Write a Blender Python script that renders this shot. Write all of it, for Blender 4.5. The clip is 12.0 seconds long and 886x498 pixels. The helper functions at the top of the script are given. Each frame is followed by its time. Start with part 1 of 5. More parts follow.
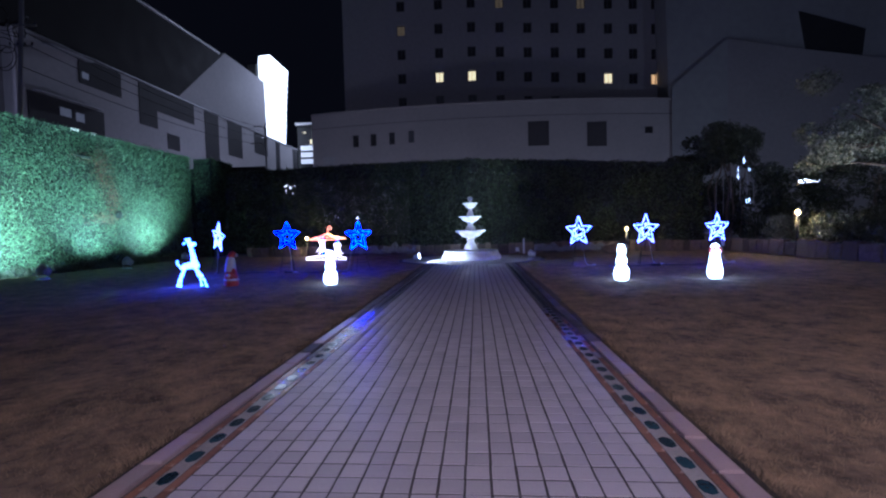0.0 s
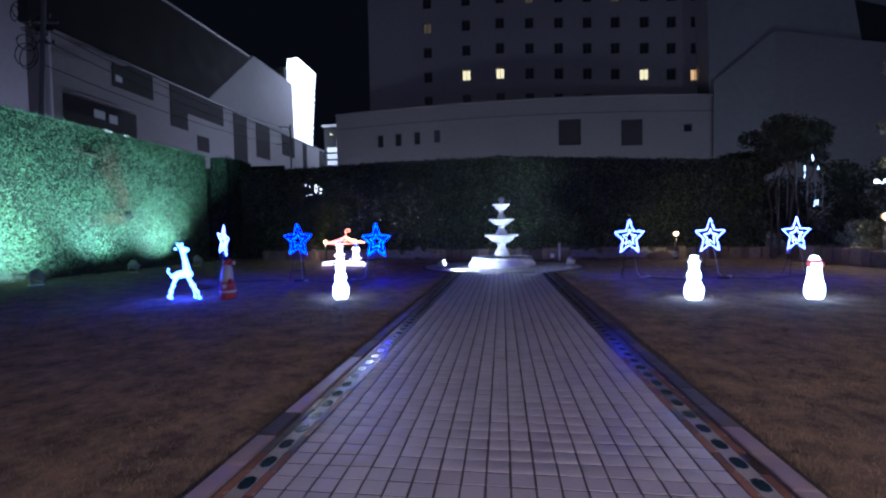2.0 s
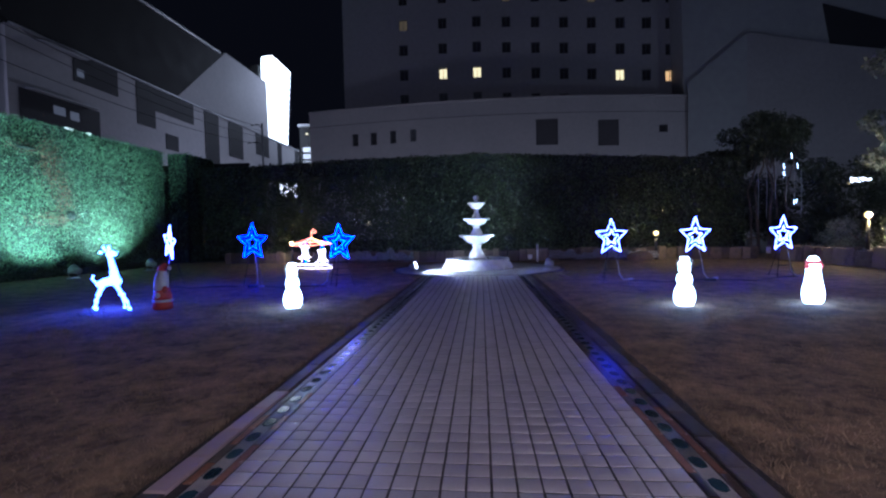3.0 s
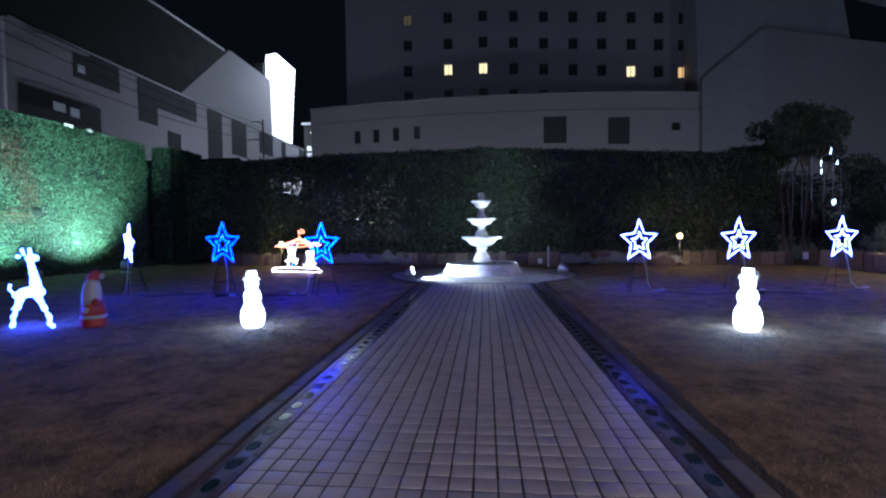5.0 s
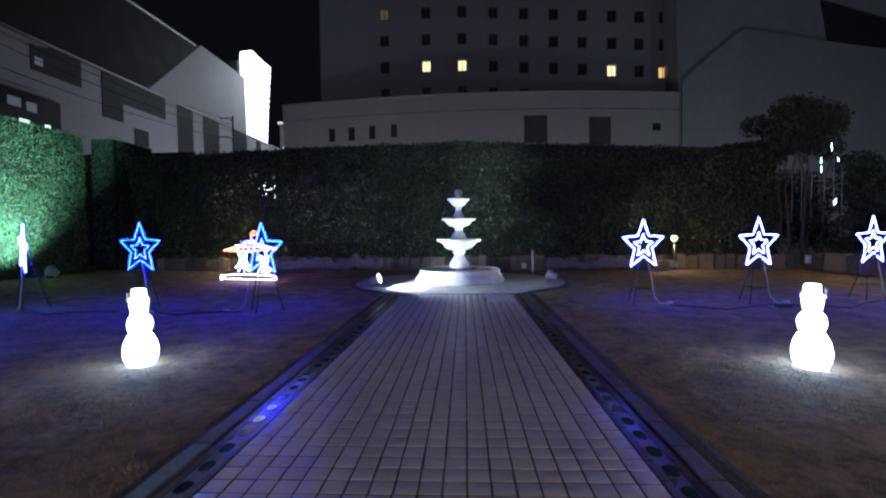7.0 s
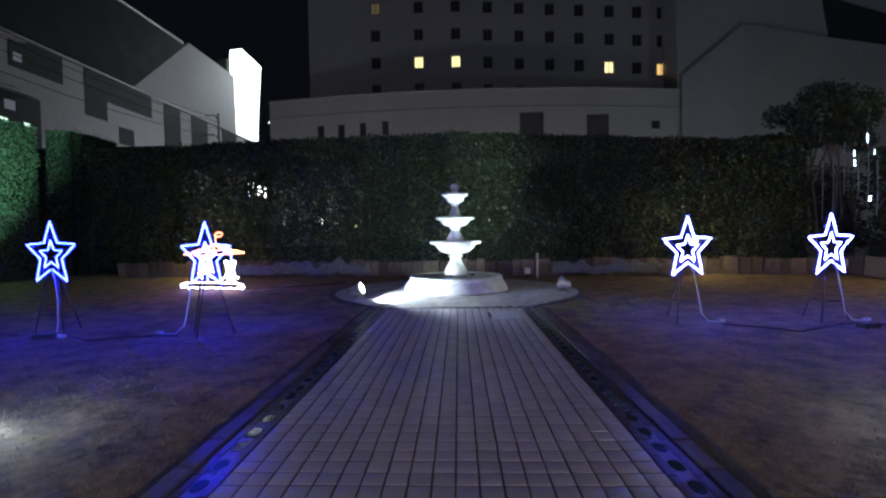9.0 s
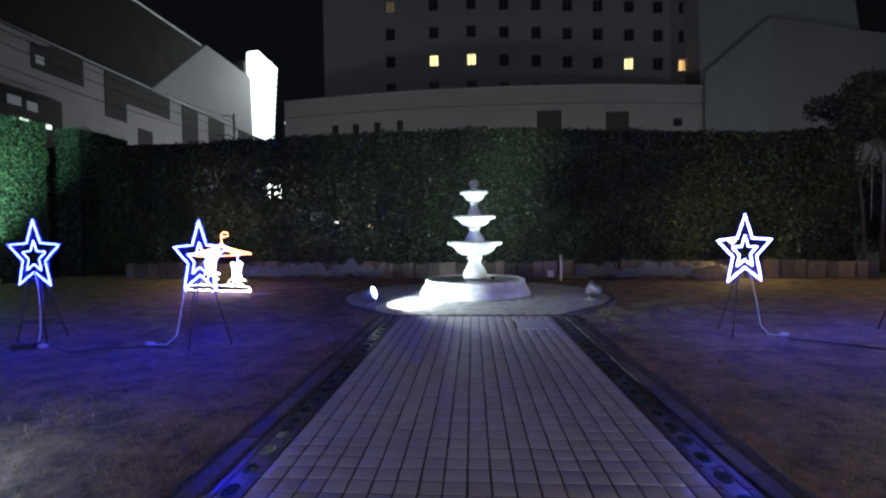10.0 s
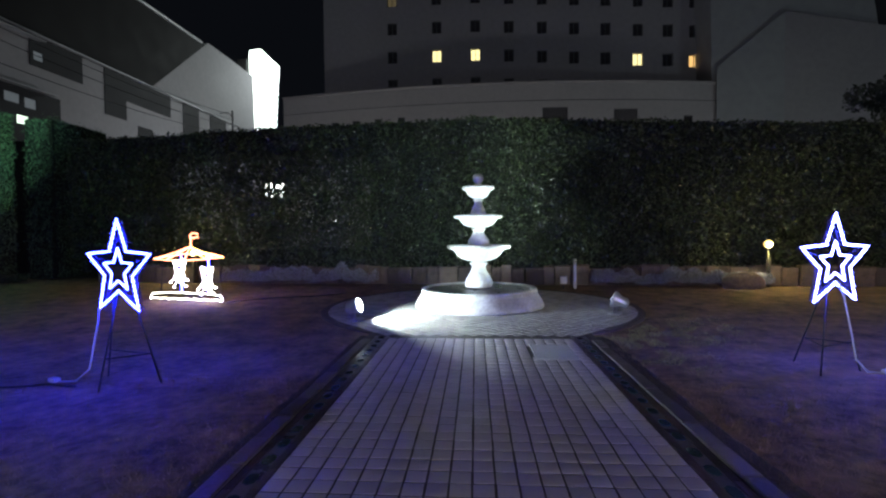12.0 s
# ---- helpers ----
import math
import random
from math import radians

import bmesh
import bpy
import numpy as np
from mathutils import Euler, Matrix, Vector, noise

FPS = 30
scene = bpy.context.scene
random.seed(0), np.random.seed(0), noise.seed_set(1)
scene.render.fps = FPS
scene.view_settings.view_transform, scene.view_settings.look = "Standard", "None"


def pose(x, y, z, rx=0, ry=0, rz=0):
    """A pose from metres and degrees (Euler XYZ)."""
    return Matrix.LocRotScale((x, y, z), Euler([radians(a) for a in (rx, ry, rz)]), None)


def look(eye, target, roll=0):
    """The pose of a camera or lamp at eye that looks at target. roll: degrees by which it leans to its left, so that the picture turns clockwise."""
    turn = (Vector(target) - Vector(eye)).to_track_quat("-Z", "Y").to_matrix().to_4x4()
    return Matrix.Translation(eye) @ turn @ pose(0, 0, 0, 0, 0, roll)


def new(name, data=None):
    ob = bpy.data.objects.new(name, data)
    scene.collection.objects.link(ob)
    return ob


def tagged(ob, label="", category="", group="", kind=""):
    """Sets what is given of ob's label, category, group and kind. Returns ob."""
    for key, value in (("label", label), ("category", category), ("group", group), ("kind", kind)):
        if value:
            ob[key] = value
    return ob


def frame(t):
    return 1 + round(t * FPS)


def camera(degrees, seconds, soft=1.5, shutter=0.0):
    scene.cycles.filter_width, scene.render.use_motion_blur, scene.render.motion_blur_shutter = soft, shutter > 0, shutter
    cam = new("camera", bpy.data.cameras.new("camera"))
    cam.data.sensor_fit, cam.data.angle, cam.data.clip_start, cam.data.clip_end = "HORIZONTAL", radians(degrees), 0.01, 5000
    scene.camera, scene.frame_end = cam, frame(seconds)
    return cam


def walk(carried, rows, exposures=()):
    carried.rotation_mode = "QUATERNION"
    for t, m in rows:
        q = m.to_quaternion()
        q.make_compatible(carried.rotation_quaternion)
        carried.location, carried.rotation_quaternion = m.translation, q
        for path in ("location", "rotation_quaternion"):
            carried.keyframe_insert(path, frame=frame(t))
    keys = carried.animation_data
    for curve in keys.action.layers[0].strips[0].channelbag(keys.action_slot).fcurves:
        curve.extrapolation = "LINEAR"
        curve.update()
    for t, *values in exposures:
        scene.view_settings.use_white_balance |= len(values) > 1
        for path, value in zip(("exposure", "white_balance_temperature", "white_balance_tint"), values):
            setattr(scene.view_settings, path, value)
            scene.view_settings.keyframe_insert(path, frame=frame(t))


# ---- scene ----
cam = camera(87.4, 12.0, soft=2.3)
PATH = [
    (0, (0.307, -1.445, 1.372), (0.16, 0.548, 1.289), -1.4),
    (0.5, (0.276, -0.953, 1.407), (0.084, 1.036, 1.331), -1.2),
    (1, (0.207, -0.475, 1.433), (-0.001, 1.513, 1.355), -1.1),
    (1.5, (0.113, 0.007, 1.436), (-0.106, 1.993, 1.358), -1.1),
    (2, (0.039, 0.532, 1.46), (-0.214, 2.515, 1.387), -1.0),
    (2.5, (0.105, 1.106, 1.458), (-0.13, 3.091, 1.388), -1.0),
    (3, (0.178, 1.677, 1.436), (0.015, 3.669, 1.365), -1.2),
    (5, (0.157, 3.563, 1.47), (-0.026, 5.554, 1.4), -0.8),
    (5.5, (0.183, 4.076, 1.467), (-0.018, 6.065, 1.401), -0.9),
    (6, (0.141, 4.525, 1.482), (-0.031, 6.517, 1.418), -0.8),
    (6.5, (0.191, 5.038, 1.504), (0.041, 7.032, 1.439), -0.9),
    (7, (0.222, 5.516, 1.485), (0.125, 7.513, 1.42), -0.8),
    (7.2, (0.233, 5.714, 1.485), (0.17, 7.712, 1.42), -0.7),
    (9, (0.11, 7.492, 1.489), (0.042, 9.49, 1.428), -0.9),
    (9.5, (0.035, 7.942, 1.502), (-0.07, 9.938, 1.444), -0.8),
    (10, (-0.021, 8.341, 1.487), (-0.15, 10.336, 1.429), -0.8),
    (10.5, (-0.008, 8.765, 1.5), (-0.101, 10.762, 1.442), -0.8),
    (11, (-0.019, 9.153, 1.517), (-0.139, 11.149, 1.46), -0.8),
    (11.5, (-0.052, 9.481, 1.511), (-0.221, 11.473, 1.453), -0.7),
    (12, (-0.037, 9.93, 1.533), (-0.179, 11.924, 1.475), -0.6),
]
walk(cam, [(t, look(eye, target, roll)) for t, eye, target, roll in PATH],
     exposures=[(0, 0.08, 5000, 19), (3, 0.26, 5050, 13), (6, 0.42, 5450, 5), (9, 0.55, 6100, -3), (12, 0.62, 6350, -6)])

# ---- light: night sky, added facade fills, an unseen light behind the walk, garden beams ----
world = bpy.data.worlds.new("night")
world.use_nodes = True
scene.world = world
world.node_tree.nodes["Background"].inputs[0].default_value = (0.34, 0.36, 0.55, 1)
world.node_tree.nodes["Background"].inputs[1].default_value = 0.0058


def lamp(name, kind, m, power, colour, size=0.3, spread=None, blend=0.6):
    data = bpy.data.lights.new(name, kind)
    data.energy, data.color = power, colour
    if kind == "AREA":
        data.shape, data.size, data.size_y = "RECTANGLE", size[0], size[1]
    elif kind == "SUN":
        data.angle = radians(size)
    else:
        data.shadow_soft_size = size
    if kind == "SPOT":
        data.spot_size, data.spot_blend = radians(spread), blend
    ob = new(name, data)
    ob.matrix_world = m
    return ob


# low sun lamp added to stand in for city glow on the facades
lamp("city_glow_fill", "SUN", look((0, -80, 24.5), (6, 40, 10)), 0.052, (0.80, 0.80, 1.0), 8)
# warm light assumed behind the walk; its source is unseen
lamp("unseen_rear_light", "AREA", look((3.9, -5.7, 4.6), (3.4, 2.5, 0)), 345, (1.0, 0.80, 0.78), (12, 1.2)).data.spread = radians(110)
# unseen point lamps, here and below, added to brighten the building fronts
for x, power in ((-20, 560), (-5, 330), (10, 270), (25, 260)):
    lamp("facade_fill", "POINT", pose(x, 51.5, 3.5), power, (0.97, 0.92, 1.0), 0.5)
lamp("facade_fill", "POINT", pose(-76, 46, 12.0), 2100, (0.88, 0.84, 1.0), 0.5)
lamp("facade_fill", "POINT", pose(-50, 128, 13.0), 7600, (0.90, 0.88, 1.0), 0.5)
lamp("facade_fill", "POINT", pose(-97, 56, 14.0), 3600, (0.93, 0.84, 1.0), 0.5)
# mid-air lamp added near the tower to brighten the pale upper block
lamp("upper_block_fill", "POINT", pose(-56, 192, 64.0), 27000, (0.95, 0.95, 1.0), 1.5)
lamp("facade_fill", "POINT", pose(40, 40, 5.0), 1150, (0.85, 0.90, 1.0), 0.5)
lamp("tree_beam", "SPOT", look((16.2, 17.6, 0.5), (16.8, 19.8, 5.5)), 480, (0.95, 0.97, 0.95), 0.08, 110, 0.8)
lamp("fountain_beam", "SPOT", look((-2.04, 18.24, 0.36), (0.55, 18.75, 0.44)), 560, (0.90, 0.98, 1.0), 0.10, 138, 0.2)
lamp("fountain_beam", "SPOT", look((2.30, 19.12, 0.44), (0.4, 21.6, 2.2)), 860, (0.90, 1.0, 0.97), 0.10, 84, 0.8)
lamp("hedge_beam", "SPOT", look((-15.05, 13.62, 0.50), (-17.4, 14.2, 2.5)), 4600, (0.60, 1.0, 0.86), 0.08, 125, 0.9)
lamp("hedge_beam", "SPOT", look((-15.55, 18.10, 0.50), (-17.4, 18.7, 3.6)), 2600, (0.56, 1.0, 0.88), 0.08, 125, 0.9)
lamp("hedge_beam", "SPOT", look((-15.35, 21.90, 0.50), (-17.4, 21.9, 3.0)), 3600, (0.60, 1.0, 0.86), 0.08, 114, 0.9)


# ---- materials ----
def ramp_node(nt, fac, stops):
    r = nt.nodes.new("ShaderNodeValToRGB")
    while len(r.color_ramp.elements) < len(stops):
        r.color_ramp.elements.new(0.5)
    for e, (at, c) in zip(r.color_ramp.elements, stops):
        e.position, e.color = at, (*c, 1)
    nt.links.new(fac, r.inputs[0])
    return r.outputs[0]


def mat(name, c1, c2=None, rough=0.6, metal=0.0, coarse=1.5, fine=30.0, bump=0.2, each=0.0, emit=None, power=0.0, depth=0.01, sub=0.0):
    """Two colours mixed by a coarse and a fine noise; each: how much single pieces differ."""
    m = bpy.data.materials.new(name)
    m.use_nodes = True
    nt = m.node_tree
    b = nt.nodes["Principled BSDF"]
    c2 = c2 or tuple(0.75 * v for v in c1)
    co = nt.nodes.new("ShaderNodeTexCoord").outputs["Object"]
    noises = []
    for scale, detail in ((coarse, 3), (fine, 4)):
        n = nt.nodes.new("ShaderNodeTexNoise")
        n.inputs["Scale"].default_value, n.inputs["Detail"].default_value = scale, detail
        nt.links.new(co, n.inputs["Vector"])
        noises.append(n.outputs["Fac"])
    mix = nt.nodes.new("ShaderNodeMath")
    mix.operation = "MULTIPLY_ADD"
    mix.inputs[1].default_value = 0.55
    nt.links.new(noises[0], mix.inputs[0])
    half = nt.nodes.new("ShaderNodeMath")
    half.operation = "MULTIPLY"
    half.inputs[1].default_value = 0.45
    nt.links.new(noises[1], half.inputs[0])
    nt.links.new(half.outputs[0], mix.inputs[2])
    fac = mix.outputs[0]
    if each:
        info, geo = nt.nodes.new("ShaderNodeObjectInfo"), nt.nodes.new("ShaderNodeNewGeometry")
        add = nt.nodes.new("ShaderNodeMath")
        nt.links.new(info.outputs["Random"], add.inputs[0])
        nt.links.new(geo.outputs["Random Per Island"], add.inputs[1])
        wrap = nt.nodes.new("ShaderNodeMath")
        wrap.operation = "FRACT"
        nt.links.new(add.outputs[0], wrap.inputs[0])
        shift = nt.nodes.new("ShaderNodeMath")
        shift.operation = "MULTIPLY_ADD"
        shift.inputs[1].default_value = each
        nt.links.new(wrap.outputs[0], shift.inputs[0])
        back = nt.nodes.new("ShaderNodeMath")
        back.operation = "SUBTRACT"
        back.inputs[1].default_value = each / 2
        nt.links.new(fac, back.inputs[0])
        nt.links.new(back.outputs[0], shift.inputs[2])
        fac = shift.outputs[0]
    col = ramp_node(nt, fac, [(0.32, c2), (0.66, c1)])
    nt.links.new(col, b.inputs["Base Color"])
    rr = nt.nodes.new("ShaderNodeMapRange")
    rr.inputs["To Min"].default_value, rr.inputs["To Max"].default_value = max(0.03, rough - 0.12), min(1, rough + 0.12)
    nt.links.new(noises[0], rr.inputs["Value"])
    nt.links.new(rr.outputs[0], b.inputs["Roughness"])
    b.inputs["Metallic"].default_value = metal
    if bump:
        bp = nt.nodes.new("ShaderNodeBump")
        bp.inputs["Strength"].default_value, bp.inputs["Distance"].default_value = bump, depth
        nt.links.new(noises[1], bp.inputs["Height"])
        nt.links.new(bp.outputs[0], b.inputs["Normal"])
    if emit:
        b.inputs["Emission Color"].default_value = (*emit, 1)
        b.inputs["Emission Strength"].default_value = power
    return m


M_LAWN = mat("dry_lawn", (0.31, 0.205, 0.120), (0.034, 0.026, 0.020), 0.95, coarse=2.4, fine=11, bump=0.9, depth=0.035)
M_GRASS = mat("dry_grass_blade", (0.36, 0.245, 0.145), (0.065, 0.047, 0.034), 0.9, coarse=2.4, fine=6, bump=0, each=0.18)
M_EDGE = mat("dark_grass_blade", (0.12, 0.085, 0.05), (0.035, 0.026, 0.018), 0.9, coarse=2, fine=9, bump=0, each=0.4)
M_TUFT = mat("green_grass_blade", (0.27, 0.25, 0.09), (0.07, 0.062, 0.030), 0.8, coarse=2, fine=9, bump=0, each=0.5)
M_GROUT = mat("dark_grout", (0.075, 0.06, 0.058), (0.035, 0.03, 0.03), 0.8, coarse=3, fine=60)
M_TILE = mat("glazed_paving_tile", (0.46, 0.42, 0.44), (0.37, 0.335, 0.355), 0.43, coarse=1.2, fine=55, bump=0.06, each=0.35, depth=0.004)
M_PLAZA = mat("pale_paver", (0.36, 0.345, 0.335), (0.21, 0.20, 0.20), 0.5, coarse=1.4, fine=45, bump=0.2, each=0.4, depth=0.005)
M_TERRA = mat("terracotta_strip", (0.30, 0.15, 0.10), (0.17, 0.09, 0.07), 0.24, coarse=2.5, fine=40, bump=0.15, each=0.4, depth=0.005)
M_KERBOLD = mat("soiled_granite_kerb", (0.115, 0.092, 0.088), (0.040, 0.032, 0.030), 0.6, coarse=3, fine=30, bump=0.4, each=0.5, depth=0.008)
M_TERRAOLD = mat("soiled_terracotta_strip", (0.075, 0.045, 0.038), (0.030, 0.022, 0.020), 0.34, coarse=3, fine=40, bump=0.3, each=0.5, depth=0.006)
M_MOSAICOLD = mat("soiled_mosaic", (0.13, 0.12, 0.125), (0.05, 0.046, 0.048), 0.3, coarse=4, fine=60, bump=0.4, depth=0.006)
M_MOSAIC = mat("pale_mosaic", (0.42, 0.38, 0.36), (0.26, 0.24, 0.24), 0.2, coarse=4, fine=70, bump=0.3, depth=0.005)
M_DISC = mat("dark_teal_glazed_tile", (0.030, 0.065, 0.085), (0.012, 0.028, 0.042), 0.16, coarse=4, fine=40, bump=0.05, each=0.5, depth=0.003)
M_KERB = mat("pink_granite_kerb", (0.40, 0.29, 0.29), (0.27, 0.20, 0.20), 0.42, coarse=2, fine=80, bump=0.25, each=0.4, depth=0.006)
M_STONE = mat("rough_stone", (0.20, 0.155, 0.125), (0.075, 0.06, 0.052), 0.9, coarse=2.5, fine=18, bump=0.9, each=0.5, depth=0.03)
M_FOUNT = mat("white_painted_stone", (0.68, 0.68, 0.67), (0.36, 0.35, 0.34), 0.6, coarse=3.5, fine=22, bump=0.4, depth=0.008)
# flat mid-grey, more like a concrete cover than open water
M_POOL_GREY = mat("flat_pool_grey", (0.17, 0.165, 0.16), (0.10, 0.10, 0.10), 0.3, coarse=3, fine=10, bump=0.05)
M_CONIFER = mat("clipped_conifer_leaf", (0.120, 0.195, 0.095), (0.045, 0.085, 0.042), 0.6, coarse=0.7, fine=7, bump=0, each=0.55)
M_LEAF = mat("dark_hedge_leaf", (0.046, 0.064, 0.026), (0.006, 0.009, 0.005), 0.38, coarse=0.6, fine=5, bump=0, each=0.6)
M_DEAD = mat("dead_brown_leaf", (0.17, 0.085, 0.045), (0.05, 0.028, 0.018), 0.8, coarse=2, fine=9, bump=0, each=0.5)
# near-black core: shade between leaves and stones is put into its colour
M_CORE = mat("shaded_core", (0.012, 0.018, 0.009), (0.005, 0.007, 0.004), 0.95, coarse=1.5, fine=14, bump=0.8, depth=0.06)
M_LAV = mat("grey_green_leaf", (0.36, 0.37, 0.40), (0.17, 0.18, 0.18), 0.8, coarse=2, fine=9, bump=0, each=0.6)
M_TREE = mat("tree_leaf", (0.055, 0.066, 0.040), (0.018, 0.024, 0.014), 0.55, coarse=1, fine=6, bump=0, each=0.6)
M_PALE = mat("pale_tree_leaf", (0.27, 0.29, 0.23), (0.09, 0.105, 0.08), 0.5, coarse=1, fine=6, bump=0, each=0.6)
M_BARK = mat("bark", (0.20, 0.16, 0.13), (0.09, 0.07, 0.06), 0.9, coarse=4, fine=22, bump=0.8, depth=0.02)
M_TWIG = mat("pale_twig", (0.42, 0.36, 0.30), (0.2, 0.16, 0.13), 0.8, coarse=6, fine=30, bump=0.3)
M_HOTEL = mat("grey_facade_tile", (0.34, 0.32, 0.33), (0.27, 0.255, 0.265), 0.75, coarse=0.12, fine=1.8, bump=0.05)
M_PODIUM = mat("pale_facade_render", (0.46, 0.43, 0.43), (0.38, 0.355, 0.36), 0.75, coarse=0.15, fine=2.2, bump=0.05)
M_WING = mat("smooth_grey_wall", (0.36, 0.36, 0.37), (0.29, 0.29, 0.30), 0.8, coarse=0.1, fine=1.2, bump=0.05)
M_SIDING = mat("pale_cladding", (0.46, 0.45, 0.47), (0.37, 0.36, 0.38), 0.7, coarse=0.08, fine=0.9, bump=0.05)
M_DARKCLAD = mat("charcoal_cladding", (0.030, 0.030, 0.036), (0.020, 0.020, 0.024), 0.7, coarse=0.2, fine=2, bump=0.05)
M_ROOF = mat("dark_roof_sheet", (0.014, 0.013, 0.015), (0.008, 0.008, 0.009), 0.8, coarse=0.2, fine=2, bump=0.1)
M_TRIM = mat("pale_metal_trim", (0.55, 0.55, 0.58), (0.42, 0.42, 0.45), 0.5, metal=0.3, coarse=1, fine=12, bump=0.05)
M_GLASS = mat("dark_window_glass", (0.060, 0.056, 0.060), (0.035, 0.033, 0.036), 0.15, coarse=0.5, fine=3, bump=0)
M_WFRAME = mat("window_metal", (0.10, 0.10, 0.11), (0.06, 0.06, 0.07), 0.5, metal=0.5, coarse=2, fine=20, bump=0.05)
M_WARM = mat("lit_window_warm", (0.5, 0.45, 0.3), None, 0.5, coarse=0.8, fine=3, bump=0, emit=(1.0, 0.80, 0.38), power=1.05)
M_AMBER = mat("lit_window_amber", (0.5, 0.4, 0.2), None, 0.5, coarse=0.8, fine=3, bump=0, emit=(1.0, 0.55, 0.20), power=0.75)
M_DIMWIN = mat("dim_window", (0.2, 0.18, 0.12), None, 0.5, coarse=0.8, fine=3, bump=0, emit=(1.0, 0.70, 0.35), power=0.05)
M_PANEL = mat("lit_white_panel", (0.8, 0.8, 0.8), None, 0.5, coarse=0.3, fine=2, bump=0, emit=(0.97, 1.0, 0.98), power=2.6)
M_BALC = mat("lit_balcony", (0.7, 0.7, 0.7), None, 0.5, coarse=0.3, fine=2, bump=0, emit=(0.95, 0.97, 1.0), power=0.55)
M_BRIGHT = mat("bright_lit_pane", (0.8, 0.8, 0.8), None, 0.5, coarse=0.3, fine=2, bump=0, emit=(1.0, 0.95, 0.90), power=6.0)
M_LOUVRE = mat("grey_louvre", (0.085, 0.078, 0.085), (0.06, 0.055, 0.06), 0.6, coarse=0.5, fine=6, bump=0.1)
M_PALEWIN = mat("blind_window", (0.35, 0.36, 0.38), (0.28, 0.29, 0.31), 0.5, coarse=0.6, fine=3, bump=0, emit=(0.8, 0.85, 1.0), power=0.05)
M_STEEL = mat("galvanised_steel", (0.55, 0.56, 0.58), (0.40, 0.41, 0.43), 0.35, metal=0.85, coarse=5, fine=60, bump=0.1)
M_BLACK = mat("black_painted_metal", (0.030, 0.030, 0.033), (0.018, 0.018, 0.02), 0.5, metal=0.3, coarse=5, fine=50, bump=0.1)
M_CABLE = mat("pale_cable", (0.50, 0.50, 0.52), (0.36, 0.36, 0.38), 0.5, coarse=5, fine=40, bump=0.05)
M_LENS = mat("glowing_lamp_glass", (0.9, 0.9, 0.9), None, 0.2, coarse=5, fine=40, bump=0, emit=(0.92, 0.97, 1.0), power=9)
M_LENSG = mat("greenish_lamp_glass", (0.9, 0.9, 0.9), None, 0.2, coarse=5, fine=40, bump=0, emit=(0.85, 1.0, 0.85), power=1.2)
M_GLOBE = mat("warm_globe", (0.9, 0.85, 0.7), None, 0.3, coarse=5, fine=30, bump=0, emit=(1.0, 0.62, 0.16), power=1.9)
M_ROPE = mat("cool_white_rope_light", (0.8, 0.85, 0.9), None, 0.3, coarse=30, fine=90, bump=0, emit=(0.052, 0.058, 1.0), power=92)
M_ROPEB = mat("blue_rope_light", (0.3, 0.4, 0.9), None, 0.3, coarse=30, fine=90, bump=0, emit=(0.0125, 0.013, 1.0), power=108)
M_ROPEW = mat("white_rope_light", (0.9, 0.9, 0.9), None, 0.3, coarse=30, fine=90, bump=0, emit=(1.0, 0.88, 0.84), power=8)
M_ROPER = mat("red_rope_light", (0.9, 0.2, 0.1), None, 0.3, coarse=30, fine=90, bump=0, emit=(1.0, 0.24, 0.13), power=7)
M_ROPEY = mat("amber_rope_light", (0.9, 0.6, 0.2), None, 0.3, coarse=30, fine=90, bump=0, emit=(1.0, 0.55, 0.12), power=7)
M_ROPEC = mat("ice_blue_light", (0.6, 0.9, 0.95), None, 0.3, coarse=30, fine=90, bump=0, emit=(0.0125, 0.014, 1.0), power=150)
M_ICE = mat("ice_blue_figure_light", (0.6, 0.9, 0.95), None, 0.3, coarse=30, fine=90, bump=0, emit=(0.050, 0.085, 1.0), power=36)
M_SNOW = mat("lit_white_acrylic", (0.85, 0.87, 0.9), None, 0.4, coarse=8, fine=30, bump=0, emit=(0.55, 0.74, 1.0), power=12)
# a faint glow is put into the felt, like light from the body
M_PINK = mat("glowing_pink_red_felt", (0.55, 0.08, 0.08), (0.4, 0.05, 0.06), 0.9, coarse=8, fine=60, bump=0.2, emit=(1.0, 0.25, 0.28), power=0.5)
M_RED = mat("red_nylon", (0.38, 0.035, 0.028), (0.25, 0.025, 0.022), 0.55, coarse=4, fine=30, bump=0.2)
M_WNYLON = mat("grey_white_nylon", (0.48, 0.45, 0.47), (0.34, 0.32, 0.34), 0.6, coarse=4, fine=30, bump=0.2)
M_WHITE = mat("white_plastic", (0.75, 0.75, 0.78), (0.6, 0.6, 0.63), 0.45, coarse=4, fine=30, bump=0.05)
M_SOIL = mat("dark_damp_soil", (0.040, 0.030, 0.023), (0.014, 0.011, 0.009), 0.95, coarse=3, fine=30, bump=0.9, depth=0.03)
M_PLATE = mat("steel_cover_plate", (0.58, 0.58, 0.60), (0.46, 0.46, 0.48), 0.5, metal=0.1, coarse=5, fine=70, bump=0.3)
M_ASPHALT = mat("asphalt", (0.055, 0.055, 0.058), (0.035, 0.035, 0.037), 0.9, coarse=0.5, fine=30, bump=0.3)


# ---- mesh helpers ----
def link(name, bm, material, parent=None, label=""):
    me = bpy.data.meshes.new(name)
    bm.to_mesh(me)
    bm.free()
    for one in material if isinstance(material, (list, tuple)) else (material,):
        me.materials.append(one)
    ob = new(name, me)
    if parent:
        ob.parent = parent
    if label:
        tagged(ob, label)
    return ob


